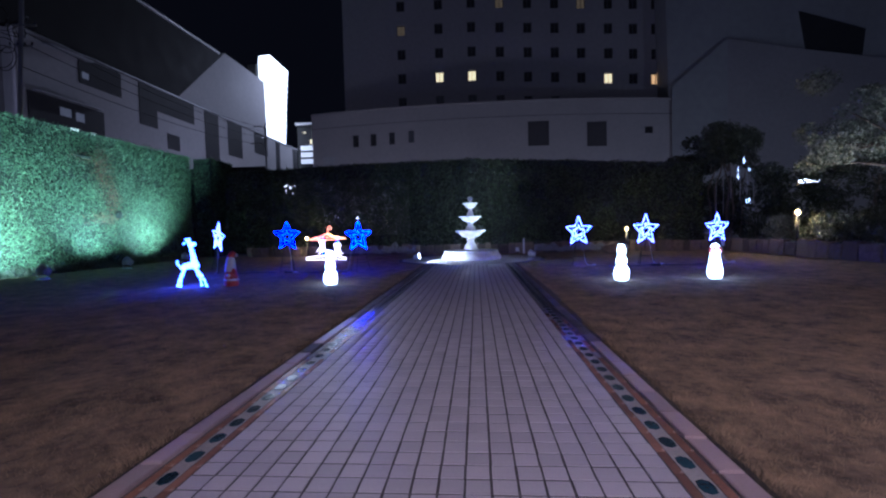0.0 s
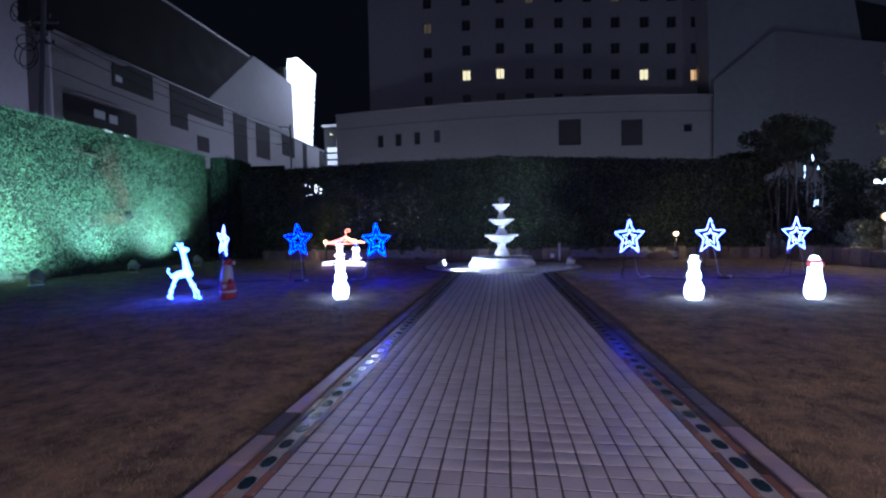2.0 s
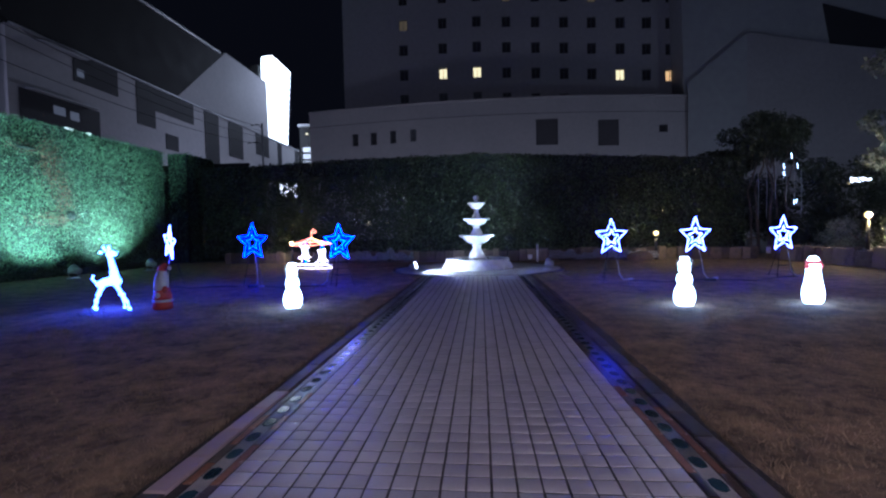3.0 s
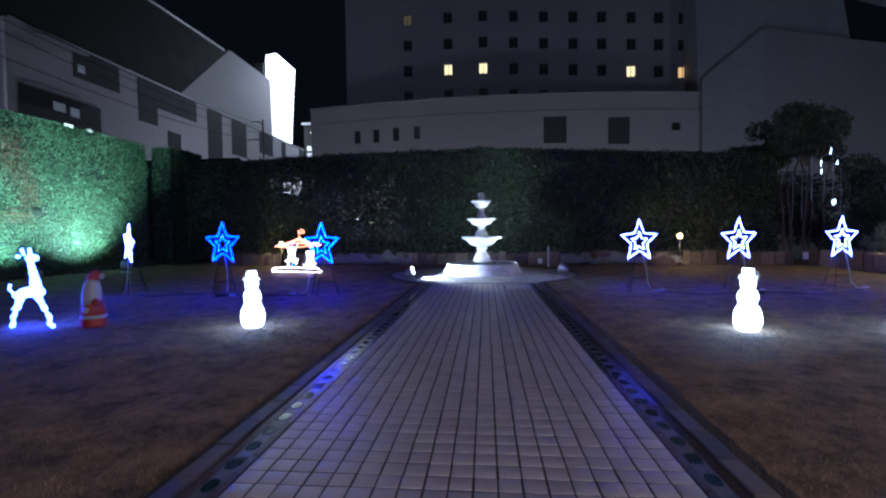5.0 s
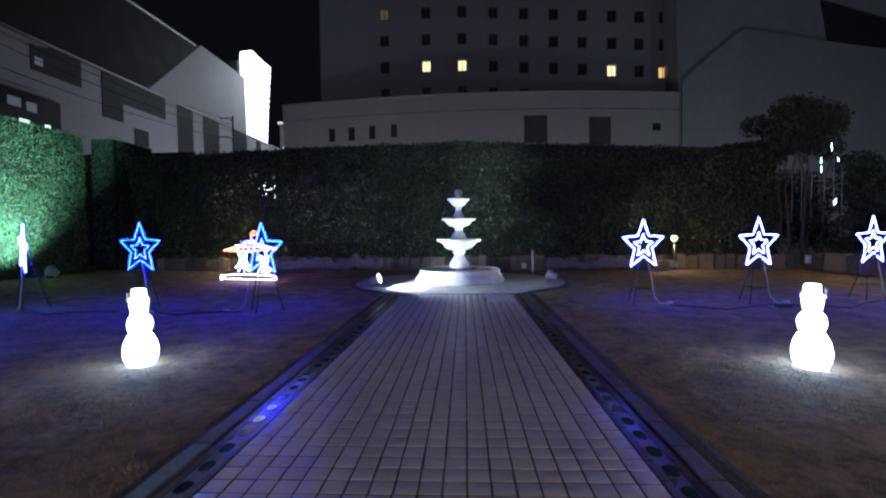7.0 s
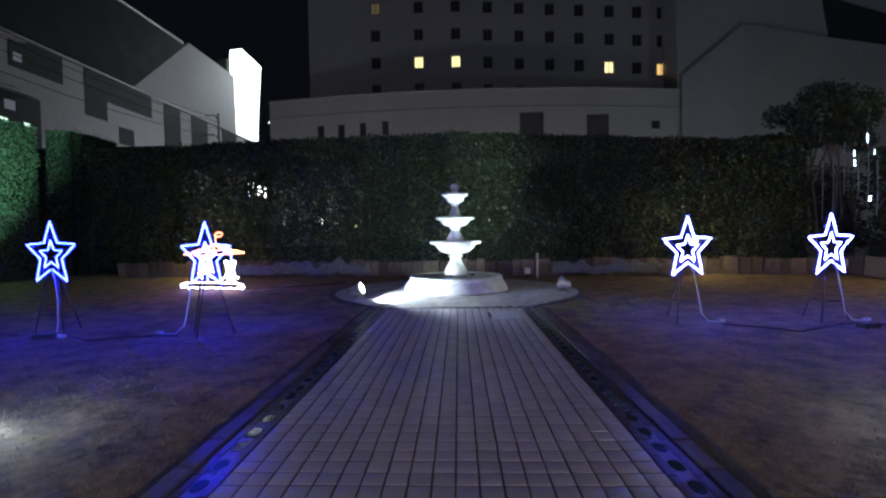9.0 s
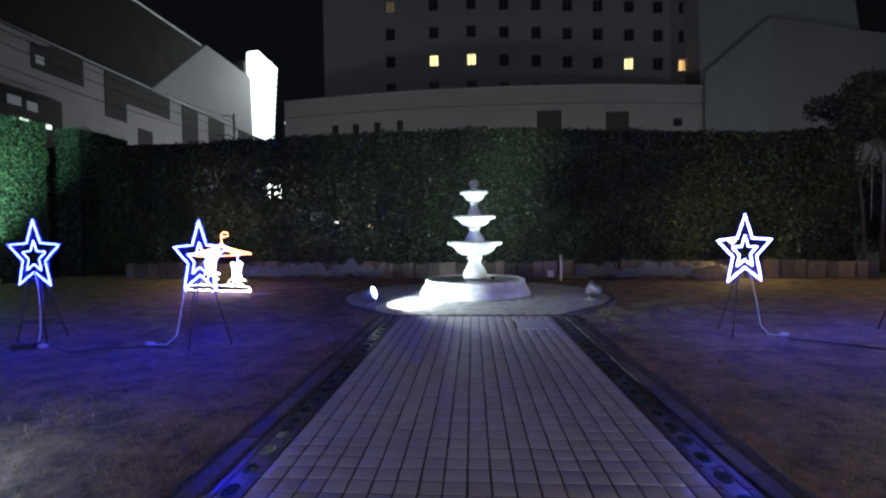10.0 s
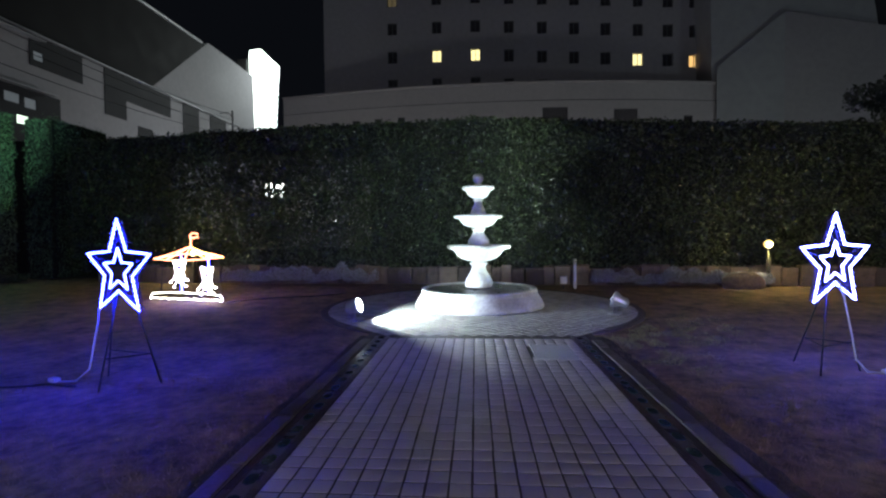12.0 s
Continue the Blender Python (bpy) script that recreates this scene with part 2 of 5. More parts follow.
def part(name, bm, material, parent, label=""):
    return link(name, bm, material, parent, label)


def piece(name, me, parent, m):
    ob = new(name, me)
    ob.parent = parent
    ob.matrix_basis = m
    return ob


def thing(name, m, label, category, group="", kind=""):
    ob = new(name)
    ob.empty_display_size = 0.1
    ob.matrix_basis = m
    return tagged(ob, label, category, group, kind)


def box(bm, x0, x1, y0, y1, z0, z1, mi=0, bevel=0.0):
    vs = [bm.verts.new((x, y, z)) for x in (x0, x1) for y in (y0, y1) for z in (z0, z1)]
    fs = [bm.faces.new([vs[i] for i in q]) for q in ((0, 1, 3, 2), (4, 6, 7, 5), (0, 4, 5, 1), (2, 3, 7, 6), (0, 2, 6, 4), (1, 5, 7, 3))]
    for f in fs:
        f.material_index = mi
    if bevel:
        edges = {e for f in fs for e in f.edges}
        bmesh.ops.bevel(bm, geom=list(edges), offset=bevel, segments=2, affect="EDGES", profile=0.5)
    return bm


def tube(bm, pts, r, seg=6, closed=False, mi=0):
    """A round bar along pts; r: one radius, or one for each point."""
    pts = [Vector(p) for p in pts]
    rings, n = [], len(pts)
    up = Vector((0.13, 0.21, 0.97)).normalized()
    for i, p in enumerate(pts):
        a = pts[(i - 1) % n] if closed or i else p
        c = pts[(i + 1) % n] if closed or i < n - 1 else p
        d = (c - a).normalized()
        u = d.cross(up)
        if u.length < 0.2:
            u = d.cross(Vector((1, 0, 0)))
        u.normalize()
        v = d.cross(u)
        rad = r[i] if isinstance(r, (list, tuple)) else r
        rings.append([bm.verts.new(p + rad * (math.cos(k * math.tau / seg) * u + math.sin(k * math.tau / seg) * v)) for k in range(seg)])
    for i in range(n if closed else n - 1):
        a, c = rings[i], rings[(i + 1) % n]
        for k in range(seg):
            f = bm.faces.new((a[k], a[(k + 1) % seg], c[(k + 1) % seg], c[k]))
            f.smooth, f.material_index = True, mi
    if not closed:
        for ring in (rings[0][::-1], rings[-1]):
            bm.faces.new(ring).material_index = mi
    return bm


def lathe(bm, profile, seg=48, mi=0, lobes=0, depth=0.0, centre=(0, 0, 0), lobe_from=0.0, squash=1.0):
    cx, cy, cz = centre
    rings = []
    for r, z in profile:
        ring = []
        for k in range(seg):
            a = k * math.tau / seg
            rr = r * (1 + (depth * math.cos(lobes * a) if lobes and r > lobe_from else 0))
            ring.append(bm.verts.new((cx + rr * math.cos(a), cy + squash * rr * math.sin(a), cz + z)))
        rings.append(ring)
    for a, c in zip(rings, rings[1:]):
        for k in range(seg):
            f = bm.faces.new((a[k], a[(k + 1) % seg], c[(k + 1) % seg], c[k]))
            f.smooth, f.material_index = True, mi
    bm.faces.new(rings[0][::-1]).material_index = mi
    bm.faces.new(rings[-1]).material_index = mi
    return bm


def ball(bm, centre, r, seg=10, mi=0, stretch=(1, 1, 1)):
    ret = bmesh.ops.create_uvsphere(bm, u_segments=seg, v_segments=max(5, seg * 2 // 3), radius=r)
    for v in ret["verts"]:
        v.co = Vector((v.co.x * stretch[0], v.co.y * stretch[1], v.co.z * stretch[2])) + Vector(centre)
        for f in v.link_faces:
            f.smooth, f.material_index = True, mi
    return bm


def arrays(name, verts, faces, material, parent=None):
    """One mesh from numpy arrays of corners and of equal faces."""
    me = bpy.data.meshes.new(name)
    n = faces.shape[1]
    me.vertices.add(len(verts))
    me.vertices.foreach_set("co", verts.astype(np.float32).ravel())
    me.loops.add(faces.size)
    me.loops.foreach_set("vertex_index", faces.astype(np.int32).ravel())
    me.polygons.add(len(faces))
    me.polygons.foreach_set("loop_start", np.arange(0, faces.size, n, dtype=np.int32))
    me.polygons.foreach_set("loop_total", np.full(len(faces), n, dtype=np.int32))
    me.update()
    me.validate()
    me.materials.append(material)
    ob = new(name, me)
    if parent:
        ob.parent = parent
    return ob


rng = np.random.default_rng(7)


def leaves(name, places, normals, size, material, parent, wild=0.8, slim=0.5, fold=0.25):
    """Small folded leaves (two triangles each) at the places, roughly along the normals."""
    n = len(places)
    nor = normals + wild * rng.normal(size=(n, 3))
    nor /= np.linalg.norm(nor, axis=1)[:, None]
    u = np.cross(nor, rng.normal(size=(n, 3)))
    u /= np.linalg.norm(u, axis=1)[:, None] + 1e-9
    v = np.cross(nor, u)
    s = size * rng.uniform(0.6, 1.35, size=(n, 1))
    a, c = places - u * s * 0.5, places + u * s * 0.5
    b1 = places + v * s * slim * 0.5 + nor * s * fold * 0.5
    b2 = places - v * s * slim * 0.5 + nor * s * fold * 0.5
    verts = np.stack([a, b1, c, b2], 1).reshape(-1, 3)
    base = 4 * np.arange(n)[:, None]
    faces = np.concatenate([base + np.array([[0, 2, 1]]), base + np.array([[0, 3, 2]])], 0)
    return tagged(arrays(name, verts, faces, material, parent), kind="stuff")


def wall_bm(width, height, holes, thick, xcuts=(), mi=0):
    """A wall in the xz plane from (0, 0), its face at y = 0, with rectangular holes (x0, z0, x1, z1) through it."""
    bm = bmesh.new()
    xs = sorted({0.0, width, *[h[0] for h in holes], *[h[2] for h in holes], *xcuts})
    zs = sorted({0.0, height, *[h[1] for h in holes], *[h[3] for h in holes]})
    grid = {}

    def vert(i, k, y):
        key = (i, k, y)
        if key not in grid:
            grid[key] = bm.verts.new((xs[i], y, zs[k]))
        return grid[key]

    def solid(i, k):
        if not (0 <= i < len(xs) - 1 and 0 <= k < len(zs) - 1):
            return False
        x, z = (xs[i] + xs[i + 1]) / 2, (zs[k] + zs[k + 1]) / 2
        return not any(h[0] < x < h[2] and h[1] < z < h[3] for h in holes)

    for i in range(len(xs) - 1):
        for k in range(len(zs) - 1):
            if not solid(i, k):
                continue
            bm.faces.new((vert(i, k, 0), vert(i + 1, k, 0), vert(i + 1, k + 1, 0), vert(i, k + 1, 0)))
            bm.faces.new((vert(i, k, thick), vert(i, k + 1, thick), vert(i + 1, k + 1, thick), vert(i + 1, k, thick)))
            for di, dk, e in ((-1, 0, ((i, k), (i, k + 1))), (1, 0, ((i + 1, k + 1), (i + 1, k))), (0, -1, ((i + 1, k), (i, k))), (0, 1, ((i, k + 1), (i + 1, k + 1)))):
                if not solid(i + di, k + dk):
                    (a, b), (c, d) = e
                    bm.faces.new((vert(a, b, 0), vert(c, d, 0), vert(c, d, thick), vert(a, b, thick)))
    return bm


_windows = {}


def window(parent, m, w, h, glass, mullion=False):
    """A window that sits in its opening: frame of four bars, with its pane as a sub-part. m: its lower left corner."""
    key = (round(w, 2), round(h, 2), glass.name, mullion)
    if key not in _windows:
        bm = bmesh.new()
        t = 0.09
        box(bm, 0, w, 0, 0.12, 0, t), box(bm, 0, w, 0, 0.12, h - t, h)
        box(bm, 0, t, 0, 0.12, t, h - t), box(bm, w - t, w, 0, 0.12, t, h - t)
        if mullion:
            box(bm, w / 2 - 0.04, w / 2 + 0.04, 0, 0.12, t, h - t)
        me = bpy.data.meshes.new("window")
        bm.to_mesh(me), bm.free()
        me.materials.append(M_WFRAME)
        bm = box(bmesh.new(), t - 0.01, w - t + 0.01, 0.05, 0.08, t - 0.01, h - t + 0.01)
        pane = bpy.data.meshes.new("pane")
        bm.to_mesh(pane), bm.free()
        pane.materials.append(glass)
        _windows[key] = (me, pane)
    me, pane = _windows[key]
    ob = piece("window", me, parent, m)
    piece("pane", pane, ob, Matrix())
    return ob


# ---- ground: one sheet, lawn near the walk ----
def build_ground():
    xs = np.unique(np.concatenate([np.linspace(-420, -20, 9), np.linspace(-20, 20, 161), np.linspace(20, 420, 9)]))
    ys = np.unique(np.concatenate([np.linspace(-200, -8, 7), np.linspace(-8, 26, 137), np.linspace(26, 600, 12)]))
    gx, gy = np.meshgrid(xs, ys)
    gz = np.zeros_like(gx) - 0.03
    near = (np.abs(gx) > 1.8) & (np.abs(gx) < 19) & (gy > -8) & (gy < 25)
    for i, j in zip(*np.nonzero(near)):
        p = Vector((gx[i, j], gy[i, j], 0))
        gz[i, j] += 0.018 * noise.noise(p * 0.9) + 0.010 * noise.noise(p * 3.1)
    gz[(np.hypot(gx, gy - 20.1) < 3.6) | (np.abs(gx) < 1.9) & (gy < 20)] = -0.04
    verts = np.stack([gx, gy, gz], -1).reshape(-1, 3)
    nx = len(xs)
    i, j = np.meshgrid(np.arange(nx - 1), np.arange(len(ys) - 1))
    a = (j * nx + i).ravel()
    ob = arrays("ground", verts, np.stack([a, a + 1, a + nx + 1, a + nx], 1), M_LAWN)
    tagged(ob, "uneven mown lawn of dry brown winter grass", "lawn", kind="structure")
    ob = link("road", box(bmesh.new(), -420, 420, 27.5, 58, -0.02, -0.012), M_ASPHALT)
    tagged(ob, "dark asphalt street behind the hedge", "road", kind="structure")
    # short dry blades beside the path, thickest near it
    n = 170000
    side = np.where(rng.random(n) < 0.5, -1.0, 1.0)
    x = side * (1.77 + 6.5 * rng.random(n) ** 1.6)
    y = -0.6 + 15.5 * rng.random(n) ** 1.15
    keep = np.hypot(x, y - 20.1) > 3.5
    x, y = x[keep], y[keep]
    n = len(x)
    h = 0.008 + 0.032 * rng.random(n) ** 1.5
    tilt = rng.normal(size=(n, 2)) * 0.022
    a = rng.random(n) * math.pi
    w = 0.0018 + 0.0028 * rng.random(n)
    base = np.stack([x, y, np.full(n, -0.035)], 1)
    du = np.stack([np.cos(a) * w, np.sin(a) * w, np.zeros(n)], 1)
    tip = base + np.stack([tilt[:, 0], tilt[:, 1], h + 0.012], 1)
    verts = np.stack([base - du, base + du, tip], 1).reshape(-1, 3)
    ob = arrays("grass", verts, np.arange(3 * n).reshape(-1, 3), M_GRASS)
    tagged(ob, "short dry brown grass blades of the lawn", "grass", kind="stuff")
    # ragged dark grass that leans over the kerb
    n = 16000
    side = np.where(rng.random(n) < 0.5, -1.0, 1.0)
    x, y = side * (1.77 + np.abs(rng.normal(size=n)) * 0.045), -1.0 + 17.6 * rng.random(n)
    keep = np.array([noise.noise(Vector((a * 4.0, b * 2.1, 0))) > -0.25 for a, b in zip(side, y)]) & (np.hypot(x, y - 20.1) > 3.5)
    x, y, side = x[keep], y[keep], side[keep]
    n = len(x)
    a = rng.random(n) * math.pi
    base = np.stack([x, y, np.full(n, -0.035)], 1)
    du = np.stack([np.cos(a), np.sin(a), 0 * a], 1) * 0.003
    tip = base + np.stack([-side * 0.03 * rng.random(n) + rng.normal(size=n) * 0.015, rng.normal(size=n) * 0.025, 0.03 + 0.045 * rng.random(n)], 1)
    ob = arrays("grass_edge", np.stack([base - du, base + du, tip], 1).reshape(-1, 3), np.arange(3 * n).reshape(-1, 3), M_EDGE)
    tagged(ob, "ragged dark grass leaning over the kerb of the path", "grass", kind="stuff")
    # bare damp soil between kerb and grass, with a ragged border
    for side in (-1, 1):
        ys = np.arange(-6.0, 17.0, 0.07)
        wide = np.array([0.065 + 0.03 * noise.noise(Vector((side * 3.0, v * 0.9, 0))) + 0.03 * noise.noise(Vector((side * 3.0, v * 6.1, 2.0))) + (0.10 if side > 0 else 0.04) * min(1.0, max(0.0, (v - 4.0) / 4.0)) for v in ys])
        rows = [np.stack([side * (1.742 + 0 * ys), ys, np.full(len(ys), -0.004)], 1), np.stack([side * (1.745 + wide * 0.6), ys, np.full(len(ys), -0.002)], 1), np.stack([side * (1.745 + wide), ys, np.full(len(ys), -0.02)], 1), np.stack([side * (1.745 + wide + 0.02), ys, np.full(len(ys), -0.06)], 1)]
        m = len(ys)
        k = np.arange(m - 1)
        quads = np.concatenate([np.stack([q * m + k, q * m + k + 1, (q + 1) * m + k + 1, (q + 1) * m + k], 1)[:, ::-1 if side > 0 else 1] for q in range(3)])
        ob = arrays("soil_strip", np.concatenate(rows), quads, M_SOIL)
        tagged(ob, "ragged strip of bare dark soil beside the kerb", "soil", kind="structure")
    # green tufts where the lawn meets the round paving
    n = 9000
    r = rng.normal(size=(n, 2)) * (0.32, 0.34)
    c = np.array([(2.35, 17.1), (2.85, 17.65), (2.0, 16.45), (2.6, 16.5), (3.3, 17.2), (2.15, 15.7), (3.9, 17.9)])[rng.integers(0, 7, n)]
    p = c + r
    keep = (np.hypot(p[:, 0], p[:, 1] - 20.1) > 3.5) & (p[:, 0] > 1.8) & np.array([noise.noise(Vector((a * 3.1, b * 3.1, 1.0))) > 0.02 for a, b in p])
    p = p[keep]
    n = len(p)
    a = rng.random(n) * math.pi
    base = np.stack([p[:, 0], p[:, 1], np.full(n, -0.035)], 1)
    du = np.stack([np.cos(a), np.sin(a), 0 * a], 1) * 0.006
    tip = base + np.stack([rng.normal(size=n) * 0.03, rng.normal(size=n) * 0.03, 0.025 + 0.04 * rng.random(n)], 1)
    ob = arrays("grass_tufts", np.stack([base - du, base + du, tip], 1).reshape(-1, 3), np.arange(3 * n).reshape(-1, 3), M_TUFT)
    tagged(ob, "tufts of longer green grass by the round paving", "grass", kind="stuff")


build_ground()


# ---- clipped hedges ----
def face_points(n, origin, u, v):
    a, b = rng.random((n, 1)), rng.random((n, 1))
    return np.array(origin) + a * np.array(u) + b * np.array(v)


def rough_box(x0, x1, y0, y1, z0, z1, step, amount):
    bm = bmesh.new()
    box(bm, x0, x1, y0, y1, z0, z1)
    cuts = max(2, int(max(x1 - x0, y1 - y0, z1 - z0) / step))
    bmesh.ops.subdivide_edges(bm, edges=[e for e in bm.edges if e.calc_length() > 2.5], cuts=min(40, cuts), use_grid_fill=True)
    for v in bm.verts:
        k = noise.noise_vector(v.co * 0.8) * amount + noise.noise_vector(v.co * 2.7) * amount * 0.4
        if v.co.z > z0 + 0.05:
            v.co += k
    return bm


def hedge(name, label, x0, x1, y0, y1, z0, z1, material, faces, size, parent_m=None, lift=0.05):
    """faces: (origin, u, v, normal, leaves per square metre)."""
    ob = thing(name, Matrix(), label, "hedge")
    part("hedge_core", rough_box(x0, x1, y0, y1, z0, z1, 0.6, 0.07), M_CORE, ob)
    pts, nor = [], []
    for origin, u, v, normal, dense in faces:
        n = int(np.linalg.norm(u) * np.linalg.norm(v) * dense)
        p = face_points(n, origin, u, v)
        wave = np.array([noise.noise(Vector(q) * 0.8) * 0.10 + noise.noise(Vector(q) * 2.9) * 0.06 for q in p])
        p += np.array(normal) * (wave + lift + 0.07 * rng.normal(size=n))[:, None]
        pts.append(p), nor.append(np.tile(normal, (n, 1)))
    leaves("leaves", np.concatenate(pts), np.concatenate(nor).astype(float), size, material, ob, wild=0.7, slim=0.3)
    return ob


fence = link("boundary_fence", box(bmesh.new(), -24, -14.2, 29.8, 29.95, 0, 6.05), M_ROOF)
tagged(fence, "dark boundary fence behind the gap in the hedge", "fence", kind="structure")
lh = hedge("tall_hedge", "tall clipped green conifer hedge lit from below by floodlights", -18.7, -17.35, -9.5, 26.2, 0, 6.15, M_CONIFER,
           [((-17.35, 11.0, 0.05), (0, 15.2, 0), (0, 0, 6.15), (1, 0, 0), 760), ((-18.7, 9, 6.15), (1.35, 0, 0), (0, 17.2, 0), (0, 0, 1), 220),
            ((-18.7, 26.2, 0), (1.35, 0, 0), (0, 0, 6.15), (0, 1, 0), 150), ((-17.35, -2, 0.05), (0, 13.0, 0), (0, 0, 6.15), (1, 0, 0), 90)], 0.088)
pts = np.concatenate([np.array([c]) + rng.normal(size=(k, 3)) * s for c, s, k in (((-17.22, 19.3, 4.6), (0.04, 0.28, 0.6), 800), ((-17.22, 19.8, 3.2), (0.04, 0.25, 0.55), 800), ((-17.22, 18.4, 5.05), (0.04, 0.45, 0.13), 300), ((-17.22, 19.3, 2.3), (0.04, 0.55, 0.17), 420))])
tagged(leaves("dead_leaves", pts, np.tile((1.0, 0, 0), (len(pts), 1)), 0.07, M_DEAD, lh), "brown dead patch")
# flattened dark balls on the face paint the shade of deep gaps
part("gap_shade_ball", ball(bmesh.new(), (-17.13, 20.05, 2.5), 0.24, 8, stretch=(0.3, 1, 0.8)), M_CORE, lh, "dark ball that stands for a shaded gap in the leaves")
part("gap_shade_ball", ball(bmesh.new(), (-17.13, 18.2, 5.05), 0.17, 8, stretch=(0.3, 2.6, 0.5)), M_CORE, lh, "dark ball that stands for a shaded gap in the leaves")
hedge("hedge_block", "clipped dark green hedge block beside the gap", -17.5, -16.4, 26.9, 29.6, 0, 6.2, M_CONIFER,
      [((-17.5, 26.9, 0), (1.1, 0, 0), (0, 0, 6.2), (0, -1, 0), 480), ((-16.4, 26.9, 0), (0, 2.7, 0), (0, 0, 6.2), (1, 0, 0), 420), ((-17.5, 26.9, 6.2), (1.1, 0, 0), (0, 2.7, 0), (0, 0, 1), 200)], 0.09)
BACK = pose(0, 25.2, 0, 0, 0, -4.5)
bh = thing("tall_hedge", BACK, "tall dark broadleaf hedge behind the fountain, thin in places", "hedge")
GAP = (-12.2, -3.6, 1.1, 4.55)


def back_hedge():
    """The core leaves out a thin stretch, which is filled with loose leaves alone."""
    x0, x1, z0, z1 = GAP
    sink = lambda x, z: z * (1 - 0.0115 * max(0, x) - 0.0025 * max(0, -x - 6))
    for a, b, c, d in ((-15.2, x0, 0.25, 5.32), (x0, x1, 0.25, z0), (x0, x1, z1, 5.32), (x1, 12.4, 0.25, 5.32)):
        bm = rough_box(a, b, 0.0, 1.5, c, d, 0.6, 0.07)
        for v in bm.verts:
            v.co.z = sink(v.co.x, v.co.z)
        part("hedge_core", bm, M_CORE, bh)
    front = face_points(int(27.6 * 5.02 * 330), (-15.2, 0, 0.3), (27.6, 0, 0), (0, 0, 5.02))
    top = face_points(int(27.6 * 1.2 * 190), (-15.2, 0, 5.32), (27.6, 0, 0), (0, 1.2, 0))
    n = int((x1 - x0 + 0.6) * (z1 - z0 + 0.4) * 900)
    deep = np.stack([x0 - 0.3 + (x1 - x0 + 0.6) * rng.random(n), 0.1 + 1.3 * rng.random(n), z0 - 0.2 + (z1 - z0 + 0.4) * rng.random(n)], 1)
    clump = np.array([noise.noise(Vector(q) * 1.9) for q in deep])
    deep = deep[clump + 0.45 * rng.random(n) > -0.12]
    for p, normal, thick, bulge in ((front, (0, -1, 0), 0.10, 1.0), (top, (0, 0, 1), 0.035, 0.35)):
        wave = np.array([noise.noise(Vector(q) * 0.8) * 0.16 + noise.noise(Vector(q) * 2.3) * 0.17 for q in p])
        p += np.array(normal) * (bulge * (wave + 0.10) + thick * rng.normal(size=len(p)))[:, None]
    every = np.concatenate([front, top, deep])
    nor = np.concatenate([np.tile((0, -1.0, 0), (len(front), 1)), np.tile((0, 0, 1.0), (len(top), 1)), np.tile((0, -1.0, 0), (len(deep), 1))])
    every[:, 2] = [sink(x, z) for x, z in every[:, (0, 2)]]
    leaves("leaves", every, nor, 0.122, M_LEAF, bh, wild=0.75, slim=0.55)
    # bare upright stems inside the thin stretch
    bm = bmesh.new()
    for x in np.arange(x0 + 0.2, x1, 0.42):
        q = x + rng.normal() * 0.1
        tube(bm, [(q, 0.7, 0.4), (q + rng.normal() * 0.08, 0.7 + rng.normal() * 0.2, 2.6), (q + rng.normal() * 0.2, 0.7 + rng.normal() * 0.2, 4.8)], [0.03, 0.024, 0.014], 5)
    tagged(part("undergrowth", bm, M_BARK, bh), kind="stuff")


back_hedge()



